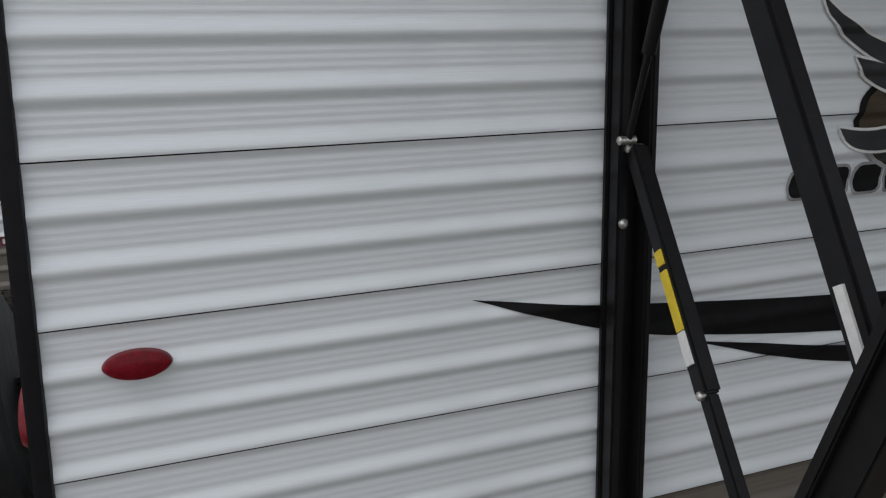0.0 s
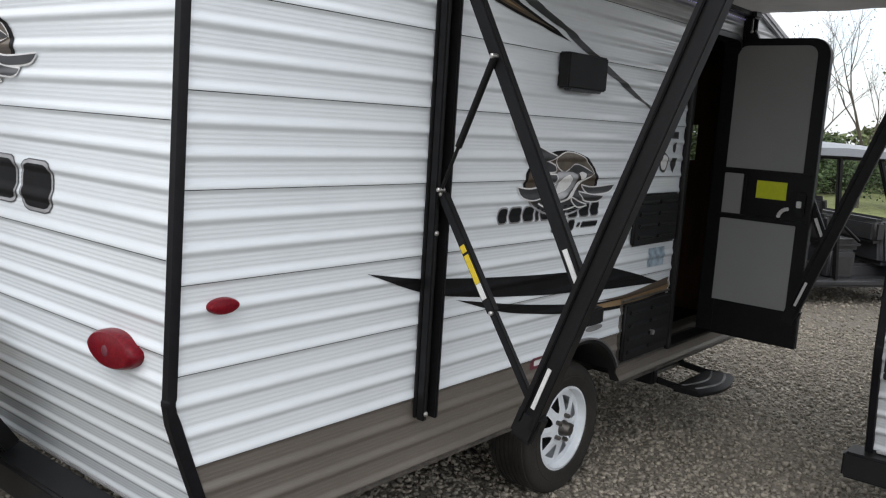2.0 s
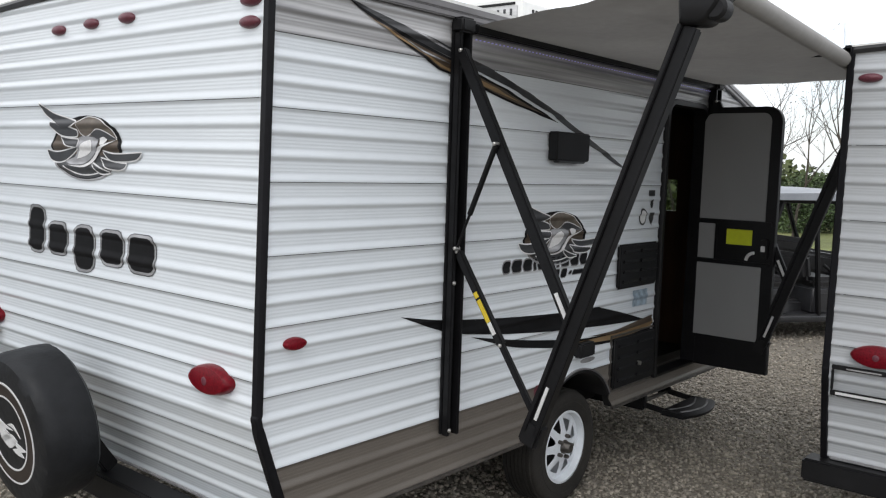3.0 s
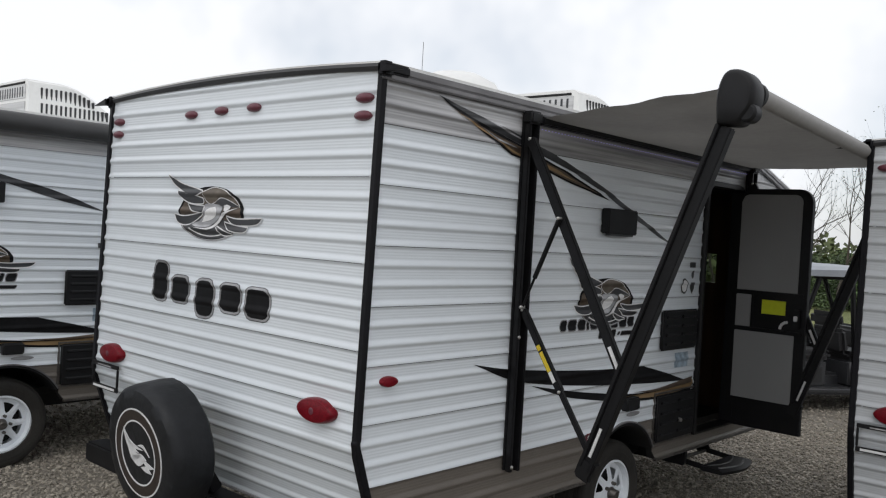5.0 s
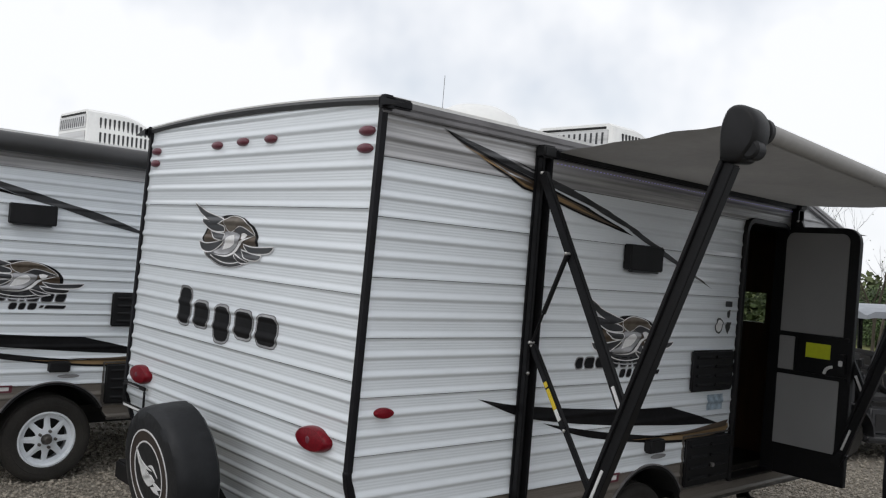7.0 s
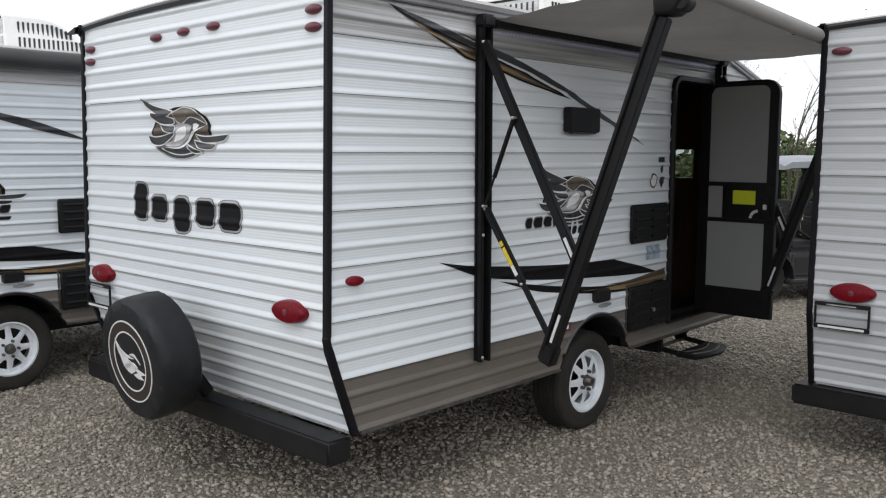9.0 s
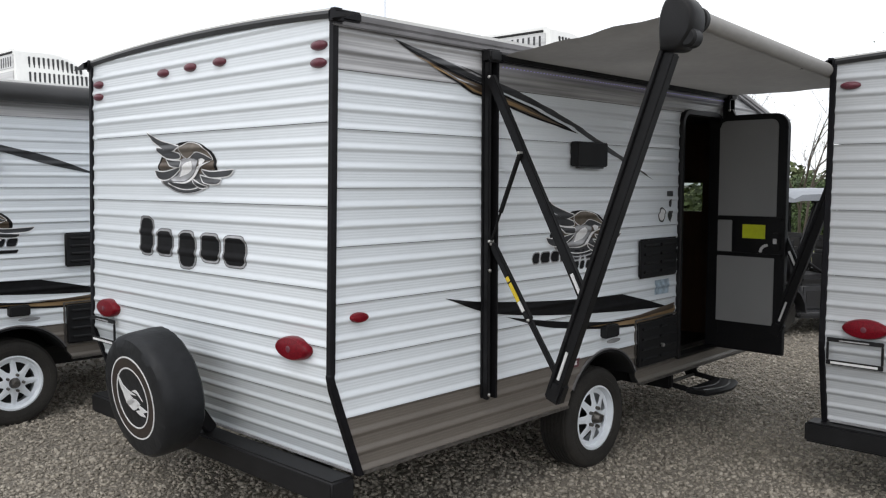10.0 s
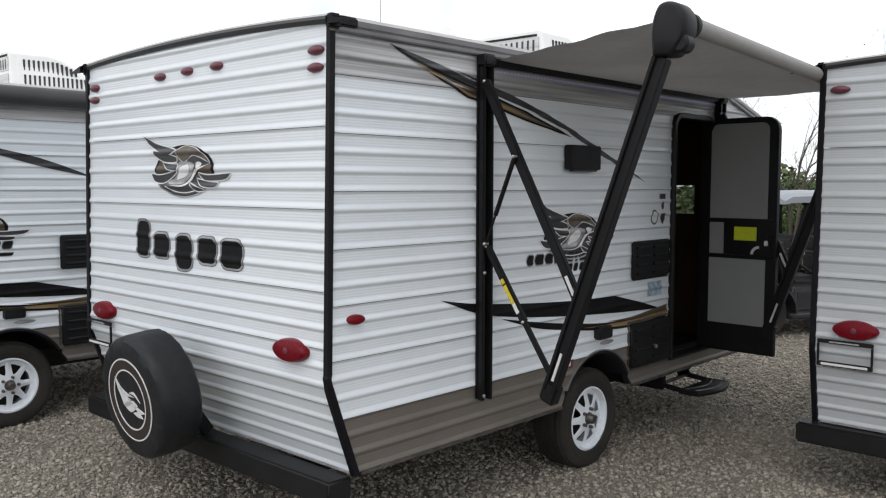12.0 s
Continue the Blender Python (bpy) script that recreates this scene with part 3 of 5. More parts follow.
    def arch():
        bm = bmesh.new()
        n, r0, r1 = 24, ARCH_R - 0.016, ARCH_R + 0.004
        rings = []
        for k in range(n + 1):
            a = radians(29 + 122 * k / n)
            c, s = math.cos(a), math.sin(a) * 0.95
            zc = WHEEL_Z + 0.06
            prof = [(-0.28, r0), (0.004, r0), (0.012, r0 + 0.006), (0.012, r1), (0.0, r1), (-0.02, r0 + 0.014), (-0.28, r0 + 0.014)]
            rings.append([bm.verts.new((px, WHEEL_Y + c * pr, zc + s * pr)) for px, pr in prof])
        for r_, q in zip(rings, rings[1:]):
            for j in range(7):
                bm.faces.new((r_[j], r_[(j + 1) % 7], q[(j + 1) % 7], q[j]))
        bm.faces.new(rings[0]), bm.faces.new(rings[-1])
        return bm

    def arch_trim():
        bm = bmesh.new()
        rings = []
        for k in range(25):
            a = radians(29 + 122 * k / 24)
            rings.append([bm.verts.new((px, WHEEL_Y + math.cos(a) * pr, WHEEL_Z + 0.06 + math.sin(a) * 0.95 * pr)) for px, pr in ((0.002, ARCH_R + 0.005), (0.015, ARCH_R + 0.005), (0.015, ARCH_R + 0.013), (0.002, ARCH_R + 0.013))])
        for r_, q in zip(rings, rings[1:]):
            for j in range(4):
                bm.faces.new((r_[j], r_[(j + 1) % 4], q[(j + 1) % 4], q[j]))
        bm.faces.new(rings[0]), bm.faces.new(rings[-1])
        return bm

    part("arch_trim", kept("arch_trim", arch_trim), M_GUTTER, t, "dull metal wheel arch edge")
    part("wheel_arch", kept("arch", arch), M_PLASTIC, t, "black plastic wheel arch liner")
    dress_side(t, full)
    dress_rear(t, full)
    dress_roof(t)
    return t


# ---- stickers and fixtures of a trailer ----
def bird(parent, wall, cu, cz, rise=0.0):
    """The round bird emblem, as plain shapes; rise lifts the tip of the long wing."""
    badge = new("bird_emblem")
    badge.parent = parent
    tagged(badge, "bronze and silver round emblem sticker")
    fit = lambda pts: [(cu + a, cz + b) for a, b in pts]

    def put(key, name, pts, mat, lift):
        part(name, kept(key + wall, lambda: conform(fit(pts), wall, lift)), mat, badge)

    unit = lambda pts: [(x * 0.00528, -y * 0.0028 + rise * max(0.0, (-x - 13) / 60) * max(0.0, (-y - 10) / 57)) for x, y in pts]
    arc = lambda r0, r1, a0, a1: [(0.28 * r0 * math.cos(a), 0.130 * r0 * math.sin(a)) for a in steps(a0, a1)] + [(0.28 * r1 * math.cos(a), 0.130 * r1 * math.sin(a)) for a in steps(a1, a0)]
    put("disc", "disc", oval(0, 0, 0.281, 0.131), M_INK, 0.0010)
    put("disc_in", "disc_face", oval(-0.004, -0.003, 0.262, 0.119), M_BRONZE, 0.0016)
    put("disc_low", "disc_shade", [(0.262 * math.cos(a), 0.122 * math.sin(a)) for a in steps(math.pi * 1.06, math.pi * 1.92)], M_CHAR, 0.0022)
    put("disc_rim", "disc_rim", arc(1.02, 0.965, 3.45, 5.7), M_SILVER, 0.0028)
    put("disc_rim2", "disc_rim", arc(0.86, 0.82, 3.9, 5.3), M_LABEL, 0.0028)
    put("disc_glow", "disc_glow", arc(0.93, 0.80, 0.7, 1.7), M_HEAD, 0.0024)

    def outlined(key, name, top, low, mat, lift, edge=0.0055, pale=M_LABEL):
        shape = blade(unit(top), unit(low), 6)
        put(key + "_edge", name + "_edge", swell(shape, edge), pale, lift)
        put(key, name, shape, mat, lift + 0.0008)

    outlined("body", "bird_body", [(-31, 19), (-17, 14), (-11, 4), (-10, -14), (2, -17), (19, -14)], [(-31, 19), (-22, 24), (-2, 23), (11, 12), (19, -2), (19, -14)], M_SILVER, 0.0030, 0.003, M_CHAR)
    outlined("breast", "bird_breast", [(-12, 16), (-4, -6), (8, -12)], [(-12, 16), (4, 10), (12, -2), (8, -12)], M_LABEL, 0.0040, 0.001, M_SILVER)
    outlined("crest", "bird_crest", [(-13, -36), (3, -44), (23, -39), (39, -24), (46, -13)], [(-13, -36), (-9, -24), (0, -17), (8, -21), (16, -28), (31, -23), (46, -13)], M_HEAD, 0.0036, 0.004)
    outlined("cheek", "bird_cheek", [(8, -20), (20, -26), (45, -13)], [(8, -20), (18, -13), (30, -12), (45, -13)], M_CHAR, 0.0044, 0.001, M_SILVER)
    outlined("face", "bird_face", [(22, -14), (27, -16), (33, -13)], [(22, -14), (24, -5), (30, -7), (33, -13)], M_LABEL, 0.0050, 0.003, M_INK)
    outlined("collar", "bird_collar", [(-28, 25), (-2, 25), (12, 14), (22, -2), (45, -12)], [(-28, 25), (0, 28), (15, 17), (25, 1), (45, -12)], M_LABEL, 0.0044, 0.001, M_INK)
    feathers = [
        ([(-73, -67), (-52, -52), (-27, -43), (-13, -38)], [(-73, -67), (-65, -52), (-45, -37), (-27, -30), (-13, -38)]),
        ([(-55, -38), (-37, -34), (-13, -25)], [(-55, -38), (-51, -28), (-35, -18), (-13, -17), (-13, -25)]),
        ([(-38, -16), (-25, -13), (-11, -12)], [(-38, -16), (-29, -5), (-18, -2), (-11, -2), (-11, -12)]),
        ([(-60, 4), (-42, 7), (-10, -1)], [(-60, 4), (-53, 18), (-37, 21), (-22, 12), (-10, -1)]),
        ([(27, 4), (45, 8), (80, 5)], [(27, 4), (38, 16), (58, 17), (73, 14), (80, 5)]),
        ([(24, 14), (43, 19), (60, 21)], [(24, 14), (33, 26), (51, 29), (59, 26), (60, 21)]),
        ([(11, 21), (28, 30), (38, 34)], [(11, 21), (23, 35), (38, 34)]),
    ]
    for k, (top, low) in enumerate(feathers):
        outlined("wing%d" % k, "feather", top, low, M_CHAR, 0.0052 - 0.0006 * (k % 4))


def steps(a0, a1, n=18):
    return [a0 + (a1 - a0) * k / n for k in range(n + 1)]


def swell(pts, d):
    """The outline moved outward by d."""
    area = sum(p[0] * q[1] - q[0] * p[1] for p, q in zip(pts, pts[1:] + pts[:1]))
    sign, out = (1 if area > 0 else -1), []
    for k, p in enumerate(pts):
        a, b = pts[k - 1], pts[(k + 1) % len(pts)]
        t = Vector((b[0] - a[0], b[1] - a[1]))
        if t.length < 1e-6:
            t = Vector((1, 0))
        t.normalize()
        out.append((p[0] + sign * t.y * d, p[1] - sign * t.x * d))
    return out


def blocks(parent, wall, key, name, spans, lean, edge, mat=M_INK, label="", lined=False):
    """A row of plain lettering-sized blocks with a pale outline."""
    row = new(name)
    row.parent = parent
    tagged(row, label)
    for k, (u0, z0, u1, z1) in enumerate(spans):
        put = lambda nm, tag, grow, m, lift: part(nm, kept("%s_%s%d" % (key, tag, k), lambda: conform(bar(u0 - grow, z0 - grow, u1 + grow, z1 + grow, lean, 0.32), wall, lift)), m, row)
        if lined:
            put("block_line", "line", edge * 1.35, M_CHAR, 0.0008)
        if edge:
            put("block_edge", "edge", edge, M_SILVER, 0.0014)
        put("block", "ink", 0.0, mat, 0.0022)


def louvre_hatch(parent, name, y0, z0, y1, z1, label, lock=False):
    """A black moulded access hatch with two columns of louvres."""
    h = new(name)
    h.parent = parent
    tagged(h, label)
    part("hatch_plate", kept(name + "plate", lambda: box((0.005, y0, z0), (0.028, y1, z1), 0.010, 3)), M_PLASTIC, h)
    w, n = (y1 - y0 - 0.09) / 2, 4
    for c in range(2):
        for k in range(n):
            ya = y0 + 0.035 + c * (w + 0.02)
            zc = z0 + (z1 - z0) * (k + 0.75) / (n + 0.5)
            part("louvre", kept(name + "slat", lambda: beam((0, 0, 0), (0, w, 0), 0.02, 0.022, (1, 0, 0.6), 0.005)), M_PLASTIC, h).location = (0.026, ya, zc)
    if lock:
        part("lock", kept("hatchlock", lambda: rod((0.024, 0, 0), (0.046, 0, 0), 0.013)), M_BOLT, h, "bright round lock").location = (0, (y0 + y1) / 2 + 0.03, (z0 + z1) / 2 - 0.03)


SW1 = blade([(0.652, 1.239), (0.931, 1.196), (1.386, 1.154), (1.81, 1.129), (2.18, 1.118), (2.205, 1.116), (2.23, 1.110), (2.48, 1.055), (2.761, 0.985)],
            [(0.652, 1.239), (0.932, 1.146), (1.243, 1.094), (1.647, 1.053), (2.205, 1.012), (2.5, 0.997), (2.761, 0.985)])


def dress_side(t, opened):
    """All that is stuck and screwed onto the door side."""
    sw = new("swoosh_graphic")
    sw.parent = t
    tagged(sw, "black and bronze swoosh stickers")
    low = lambda key, pts, mat, lift: part("swoosh", kept(key, lambda: conform(pts, "side", lift)), mat, sw)
    low("sw1", SW1, M_INK, 0.0012)
    low("sw2", blade([(1.106, 1.10), (1.389, 1.052), (1.648, 1.013), (2.054, 0.968), (2.449, 0.955), (2.85, 0.960)], [(1.106, 1.10), (1.39, 1.019), (1.649, 0.975), (1.995, 0.931), (2.349, 0.905), (2.85, 0.905)]), M_INK, 0.0012)
    low("sw3", blade([(1.85, 0.962), (2.2, 0.952), (2.5, 0.952), (2.85, 0.985)], [(1.85, 0.962), (2.2, 0.928), (2.5, 0.918), (2.85, 0.935)]), M_TAN, 0.0020)
    low("sw4", blade([(2.1, 0.972), (2.4, 0.97), (2.85, 1.005)], [(2.1, 0.972), (2.4, 0.952), (2.85, 0.97)]), M_BRONZE, 0.0026)
    up = new("upper_graphic")
    up.parent = t
    tagged(up, "dark and tan streak sticker")
    high = lambda key, pts, mat, lift: part("streak", kept(key, lambda: conform(pts, "side", lift)), mat, up)
    if opened:
        high("up1", [(0.313, 2.404), (0.62, 2.352), (0.914, 2.302), (1.293, 2.22), (1.651, 2.121), (2.0, 2.002), (2.3, 1.895), (2.545, 1.803), (2.3, 1.872), (2.0, 1.968), (1.651, 2.093), (1.293, 2.187), (0.914, 2.262), (0.62, 2.318)], M_CHAR, 0.0012)
    high("up2", [(0.313, 2.404), (0.60, 2.325), (0.914, 2.258), (1.294, 2.172), (1.5, 2.118), (1.73, 2.052), (1.55, 2.078), (1.294, 2.122), (1.05, 2.172), (0.915, 2.196), (0.839, 2.206), (0.648, 2.277)], M_INK, 0.0020)
    high("up3", [(0.42, 2.362), (0.60, 2.312), (0.914, 2.246), (1.294, 2.160), (1.60, 2.080), (1.294, 2.132), (1.05, 2.180), (0.915, 2.204), (0.845, 2.214), (0.66, 2.283)], M_BRONZE, 0.0028)
    high("up6", [(0.44, 2.352), (0.58, 2.303), (0.70, 2.270), (0.86, 2.226), (1.0, 2.198), (1.25, 2.146), (1.0, 2.190), (0.88, 2.212), (0.84, 2.220), (0.66, 2.288)], M_TAN, 0.0034)
    high("up8", [(0.95, 2.226), (1.15, 2.184), (1.40, 2.124), (1.15, 2.164), (0.95, 2.206)], M_TAN, 0.0036)
    high("up4", blade([(0.62, 2.305), (0.75, 2.268), (0.90, 2.236)], [(0.62, 2.305), (0.75, 2.260), (0.90, 2.236)]), M_SILVER, 0.0042)
    high("up5", blade([(0.62, 2.352), (0.80, 2.318), (0.98, 2.272)], [(0.62, 2.352), (0.80, 2.308), (0.98, 2.272)]), M_SILVER, 0.0020)
    if not opened:
        high("up7", blade([(1.3, 2.2), (1.7, 2.115), (2.0, 2.042), (2.296, 1.973), (2.657, 1.848)], [(1.3, 2.2), (1.7, 2.062), (2.0, 1.995), (2.296, 1.918), (2.657, 1.848)]), M_CHAR, 0.0036)
    bird(t, "side", 1.752, 1.50, 0.05)
    u, spans = 1.312, []
    for w in (0.055, 0.075, 0.07, 0.02, 0.07, 0.06, 0.025, 0.075, 0.075, 0.065):
        spans.append((u, 1.36, u + w, 1.412))
        u += w + 0.016
    blocks(t, "side", "name", "name_lettering", spans, 0.018, 0.006, M_INK, "row of leaning black blocks")
    blocks(t, "side", "model", "model_lettering", [(1.69, 1.303, 1.735, 1.345), (1.752, 1.303, 1.79, 1.345), (1.81, 1.303, 1.86, 1.345), (1.885, 1.316, 1.905, 1.330), (1.92, 1.312, 2.05, 1.332)], 0.014, 0.004, M_INK, "small black blocks")
    # porch light, hatches, labels, stickers
    porch = new("porch_light")
    porch.parent = t
    tagged(porch, "black square porch light")
    part("housing", kept("porch", lambda: box((0.0055, 1.644, 1.873), (0.058, 1.942, 2.009), 0.006, 3)), M_PLASTIC, porch)
    part("lens", kept("porchlens", lambda: box((0.02, 1.67, 1.863), (0.052, 1.915, 1.876), 0.004)), M_CHAR, porch)
    louvre_hatch(t, "furnace_hatch", 2.374, 1.193, 2.829, 1.438, "black louvred furnace hatch")
    louvre_hatch(t, "water_hatch", 2.37, 0.640, 2.86, 0.925, "black louvred access hatch with a bright lock", True)
    part("hatch_frame", kept("hframe", lambda: hollow((0.0, 2.355, 0.625), (0.012, 2.875, 0.94), 0.010)), M_HUB, t)
    part("outlet_box", kept("outlet", lambda: box((-0.004, 1.975, 0.878), (0.05, 2.115, 0.952), 0.008, 3)), M_PLASTIC, t, "black outlet box with a hinged lid")
    part("energy_label", kept("elabel", lambda: conform([(2.588, 1.075), (2.765, 1.075), (2.765, 1.168), (2.588, 1.168)], "side", 0.002)), M_BLUE, t, "pale blue label")
    if opened:
        small_badges(t)
    else:
        part("bar_badge", kept("badge8", lambda: conform(bar(2.60, 1.595, 2.74, 1.63), "side", 0.003)), M_CHAR, t)
    part("size_badge", kept("badge5", lambda: conform(bar(1.62, 0.745, 1.76, 0.795), "side", 0.0012)), M_MAROON, t)
    part("size_badge", kept("badge6", lambda: conform(bar(1.645, 0.757, 1.74, 0.783), "side", 0.002)), M_LABEL, t)
    part("maker_badge", kept("badge7", lambda: conform(oval(2.12, 0.845, 0.075, 0.014), "side", 0.0015)), M_SILVER, t)
    part("skirt_rail", kept("skirt1", lambda: box((-0.006, BEND_Y + 0.02, FOOT - 0.012), (0.016, WHEEL_Y - ARCH_R, FOOT + 0.004), 0.003)), M_HUB, t)
    part("skirt_rail", kept("skirt2", lambda: box((-0.006, WHEEL_Y + ARCH_R, FOOT - 0.012), (0.016, L, FOOT + 0.004), 0.003)), M_HUB, t)
    # door frame
    y0, y1, z0, z1 = *DOOR_Y, *DOOR_Z
    part("door_frame", kept("dframe", lambda: rounded_frame(y0 - 0.022, z0 - 0.012, y1 + 0.022, z1 + 0.022, 0.032, 0.10, -0.06, 0.030)), M_BLACK, t, "black aluminium door frame")
    door = new("entry_door")
    door.parent = t
    if opened:
        door.matrix_local = pose(-0.004, y1 + 0.014, 0, 0, 0, 90 - 1)
        tagged(door, "black framed entry door standing open, grey screen panels")
    else:
        door.matrix_local = pose(0.0, y1, 0)
        tagged(door, "closed entry door")
    dress_door(door, opened)


def small_badges(t):
    part("oval_badge", kept("badge0", lambda: conform(oval(2.66, 1.582, 0.045, 0.048), "side", 0.0012)), M_CHAR, t)
    part("oval_badge", kept("badge1", lambda: conform(oval(2.66, 1.582, 0.034, 0.037), "side", 0.002)), M_LABEL, t)
    part("shield_badge", kept("badge2", lambda: conform([(2.735, 1.605), (2.79, 1.605), (2.795, 1.57), (2.765, 1.53), (2.735, 1.57)], "side", 0.0012)), M_CHAR, t)
    part("small_badge", kept("badge3", lambda: conform(oval(2.765, 1.655, 0.018, 0.026), "side", 0.0012)), M_CHAR, t)
    part("bar_badge", kept("badge4", lambda: conform(bar(2.72, 1.698, 2.80, 1.732), "side", 0.0012)), M_CHAR, t)


def hollow(a, b, w):
    bm = bmesh.new()
    (x0, y0, z0), (x1, y1, z1) = a, b
    box((x0, y0, z0), (x1, y0 + w, z1), 0.002, bm=bm), box((x0, y1 - w, z0), (x1, y1, z1), 0.002, bm=bm)
    box((x0, y0 + w, z0), (x1, y1 - w, z0 + w), 0.002, bm=bm), box((x0, y0 + w, z1 - w), (x1, y1 - w, z1), 0.002, bm=bm)
    return bm


def rounded_loop(u0, z0, u1, z1, r, low=0.0, n=7):
    """Outline with round upper corners, and lower ones of radius low."""
    out = []
    for cu, cz, a0, rr in ((u1, z1, 0, r), (u0, z1, 90, r), (u0, z0, 180, low), (u1, z0, 270, low)):
        su, sz = (1 if cu == u1 else -1), (1 if cz == z1 else -1)
        if rr <= 0:
            out.append((cu, cz))
            continue
        for k in range(n + 1):
            a = radians(a0 + 90 * k / n)
            out.append((cu - su * rr + rr * math.cos(a), cz - sz * rr + rr * math.sin(a)))
    return out


def rounded_frame(u0, z0, u1, z1, w, r, x0, x1):
    bm = bmesh.new()
    outer, inner = rounded_loop(u0, z0, u1, z1, r, 0.012), rounded_loop(u0 + w, z0 + w * 0.5, u1 - w, z1 - w, r - w, 0.006)
    loops = [[bm.verts.new((x, u, z)) for u, z in pts] for x, pts in ((0.0075, outer), (x1 - 0.006, outer), (x1, [(a + (b - a) * 0.15, c + (d - c) * 0.15) for (a, c), (b, d) in zip(outer, inner)]), (x1, inner), (x0, inner))]
    for la, lb in zip(loops, loops[1:] + loops[:1]):
        for k in range(len(la)):
            bm.faces.new((la[k], la[(k + 1) % len(la)], lb[(k + 1) % len(la)], lb[k]))
    return bm


def slab(u0, z0, u1, z1, r, y0, y1, low=0.0):
    """A plate in the local xz plane with round upper corners."""
    bm = bmesh.new()
    pts = rounded_loop(u0, z0, u1, z1, r, low)
    a, b = [bm.verts.new((u, y0, z)) for u, z in pts], [bm.verts.new((u, y1, z)) for u, z in pts]
    bm.faces.new(a), bm.faces.new(b)
    for k in range(len(a)):
        bm.faces.new((a[k], a[(k + 1) % len(a)], b[(k + 1) % len(a)], b[k]))
    bmesh.ops.bevel(bm, geom=[e for e in bm.edges if abs((e.verts[0].co - e.verts[1].co).y) < 1e-6], offset=0.004, segments=2, affect="EDGES")
    return bm


def dress_door(door, opened):
    """The leaf runs from the hinge along local -y; its inner face looks to local -x or +x."""
    w = 0.495
    z0, z1 = DOOR_Z[0] - 0.005, DOOR_Z[1] + 0.005
    inside = Matrix(((0, -1, 0, 0), (-1, 0, 0, 0), (0, 0, 1, 0), (0, 0, 0, 1)))

    def leaf():
        return slab(0, z0, w, z1, 0.09, -0.022, 0.022)

    put = lambda name, key, make, mat, label="": part(name, kept(key, make), mat, door, label)
    put("leaf", "leaf", lambda: turned(leaf(), inside), M_BLACK)
    screen = lambda u0, a, u1, b, r: (lambda: turned(slab(u0, a, u1, b, r, 0.020, 0.027), inside))
    put("upper_screen", "scr1", screen(0.02, 1.56, w - 0.062, z1 - 0.038, 0.05), M_SCREEN, "grey screen mesh")
    put("middle_screen", "scr2", screen(0.02, 1.312, 0.125, 1.53, 0.006), M_SCREEN)
    put("lower_screen", "scr3", screen(0.02, 0.825, w - 0.068, 1.282, 0.006), M_SCREEN, "grey screen mesh")
    put("notice", "note", lambda: turned(slab(0.20, 1.409, 0.36, 1.503, 0.004, 0.020, 0.0245), inside), M_YELLOW, "yellow paper notice")
    put("crossbar", "cross1", lambda: turned(box((0.01, 0.018, 1.532), (w - 0.02, 0.034, 1.558), 0.004), inside), M_BLACK)
    put("crossbar", "cross2", lambda: turned(box((0.01, 0.018, 1.284), (w - 0.02, 0.034, 1.310), 0.004), inside), M_BLACK)
    put("slide_rail", "slider", lambda: turned(box((0.128, 0.018, 1.312), (0.142, 0.030, 1.53), 0.003), inside), M_BLACK)
    put("handle", "dhandle", lambda: turned(curved_grip(), inside), M_LABEL, "white curved grab handle")
    put("latch", "dlatch", lambda: turned(box((w - 0.075, 0.018, 1.335), (w - 0.03, 0.045, 1.455), 0.006), inside), M_PLASTIC)
    put("latch_catch", "dcatch", lambda: turned(box((w - 0.07, 0.04, 1.38), (w - 0.045, 0.052, 1.415), 0.003), inside), M_LABEL)
    for z in (0.8, 1.4, 2.0):
        put("hinge", "dhinge%g" % z, lambda: rod((0, 0.0, z - 0.04), (0, 0.0, z + 0.04), 0.012, 10), M_BLACK)


def curved_grip():
    bm = bmesh.new()
    pts = [Vector((0.335 + 0.05 * (1 - math.cos(a)) , 0.035, 1.318 + 0.05 * math.sin(a))) for a in [math.pi / 2 * k / 6 for k in range(7)]]
    for p, q in zip(pts, pts[1:]):
        beam(p, q, 0.02, 0.012, (0, 1, 0), 0.003, bm)
    return bm


def turned(bm, m):
    bmesh.ops.transform(bm, matrix=m, verts=bm.verts)
    return bm


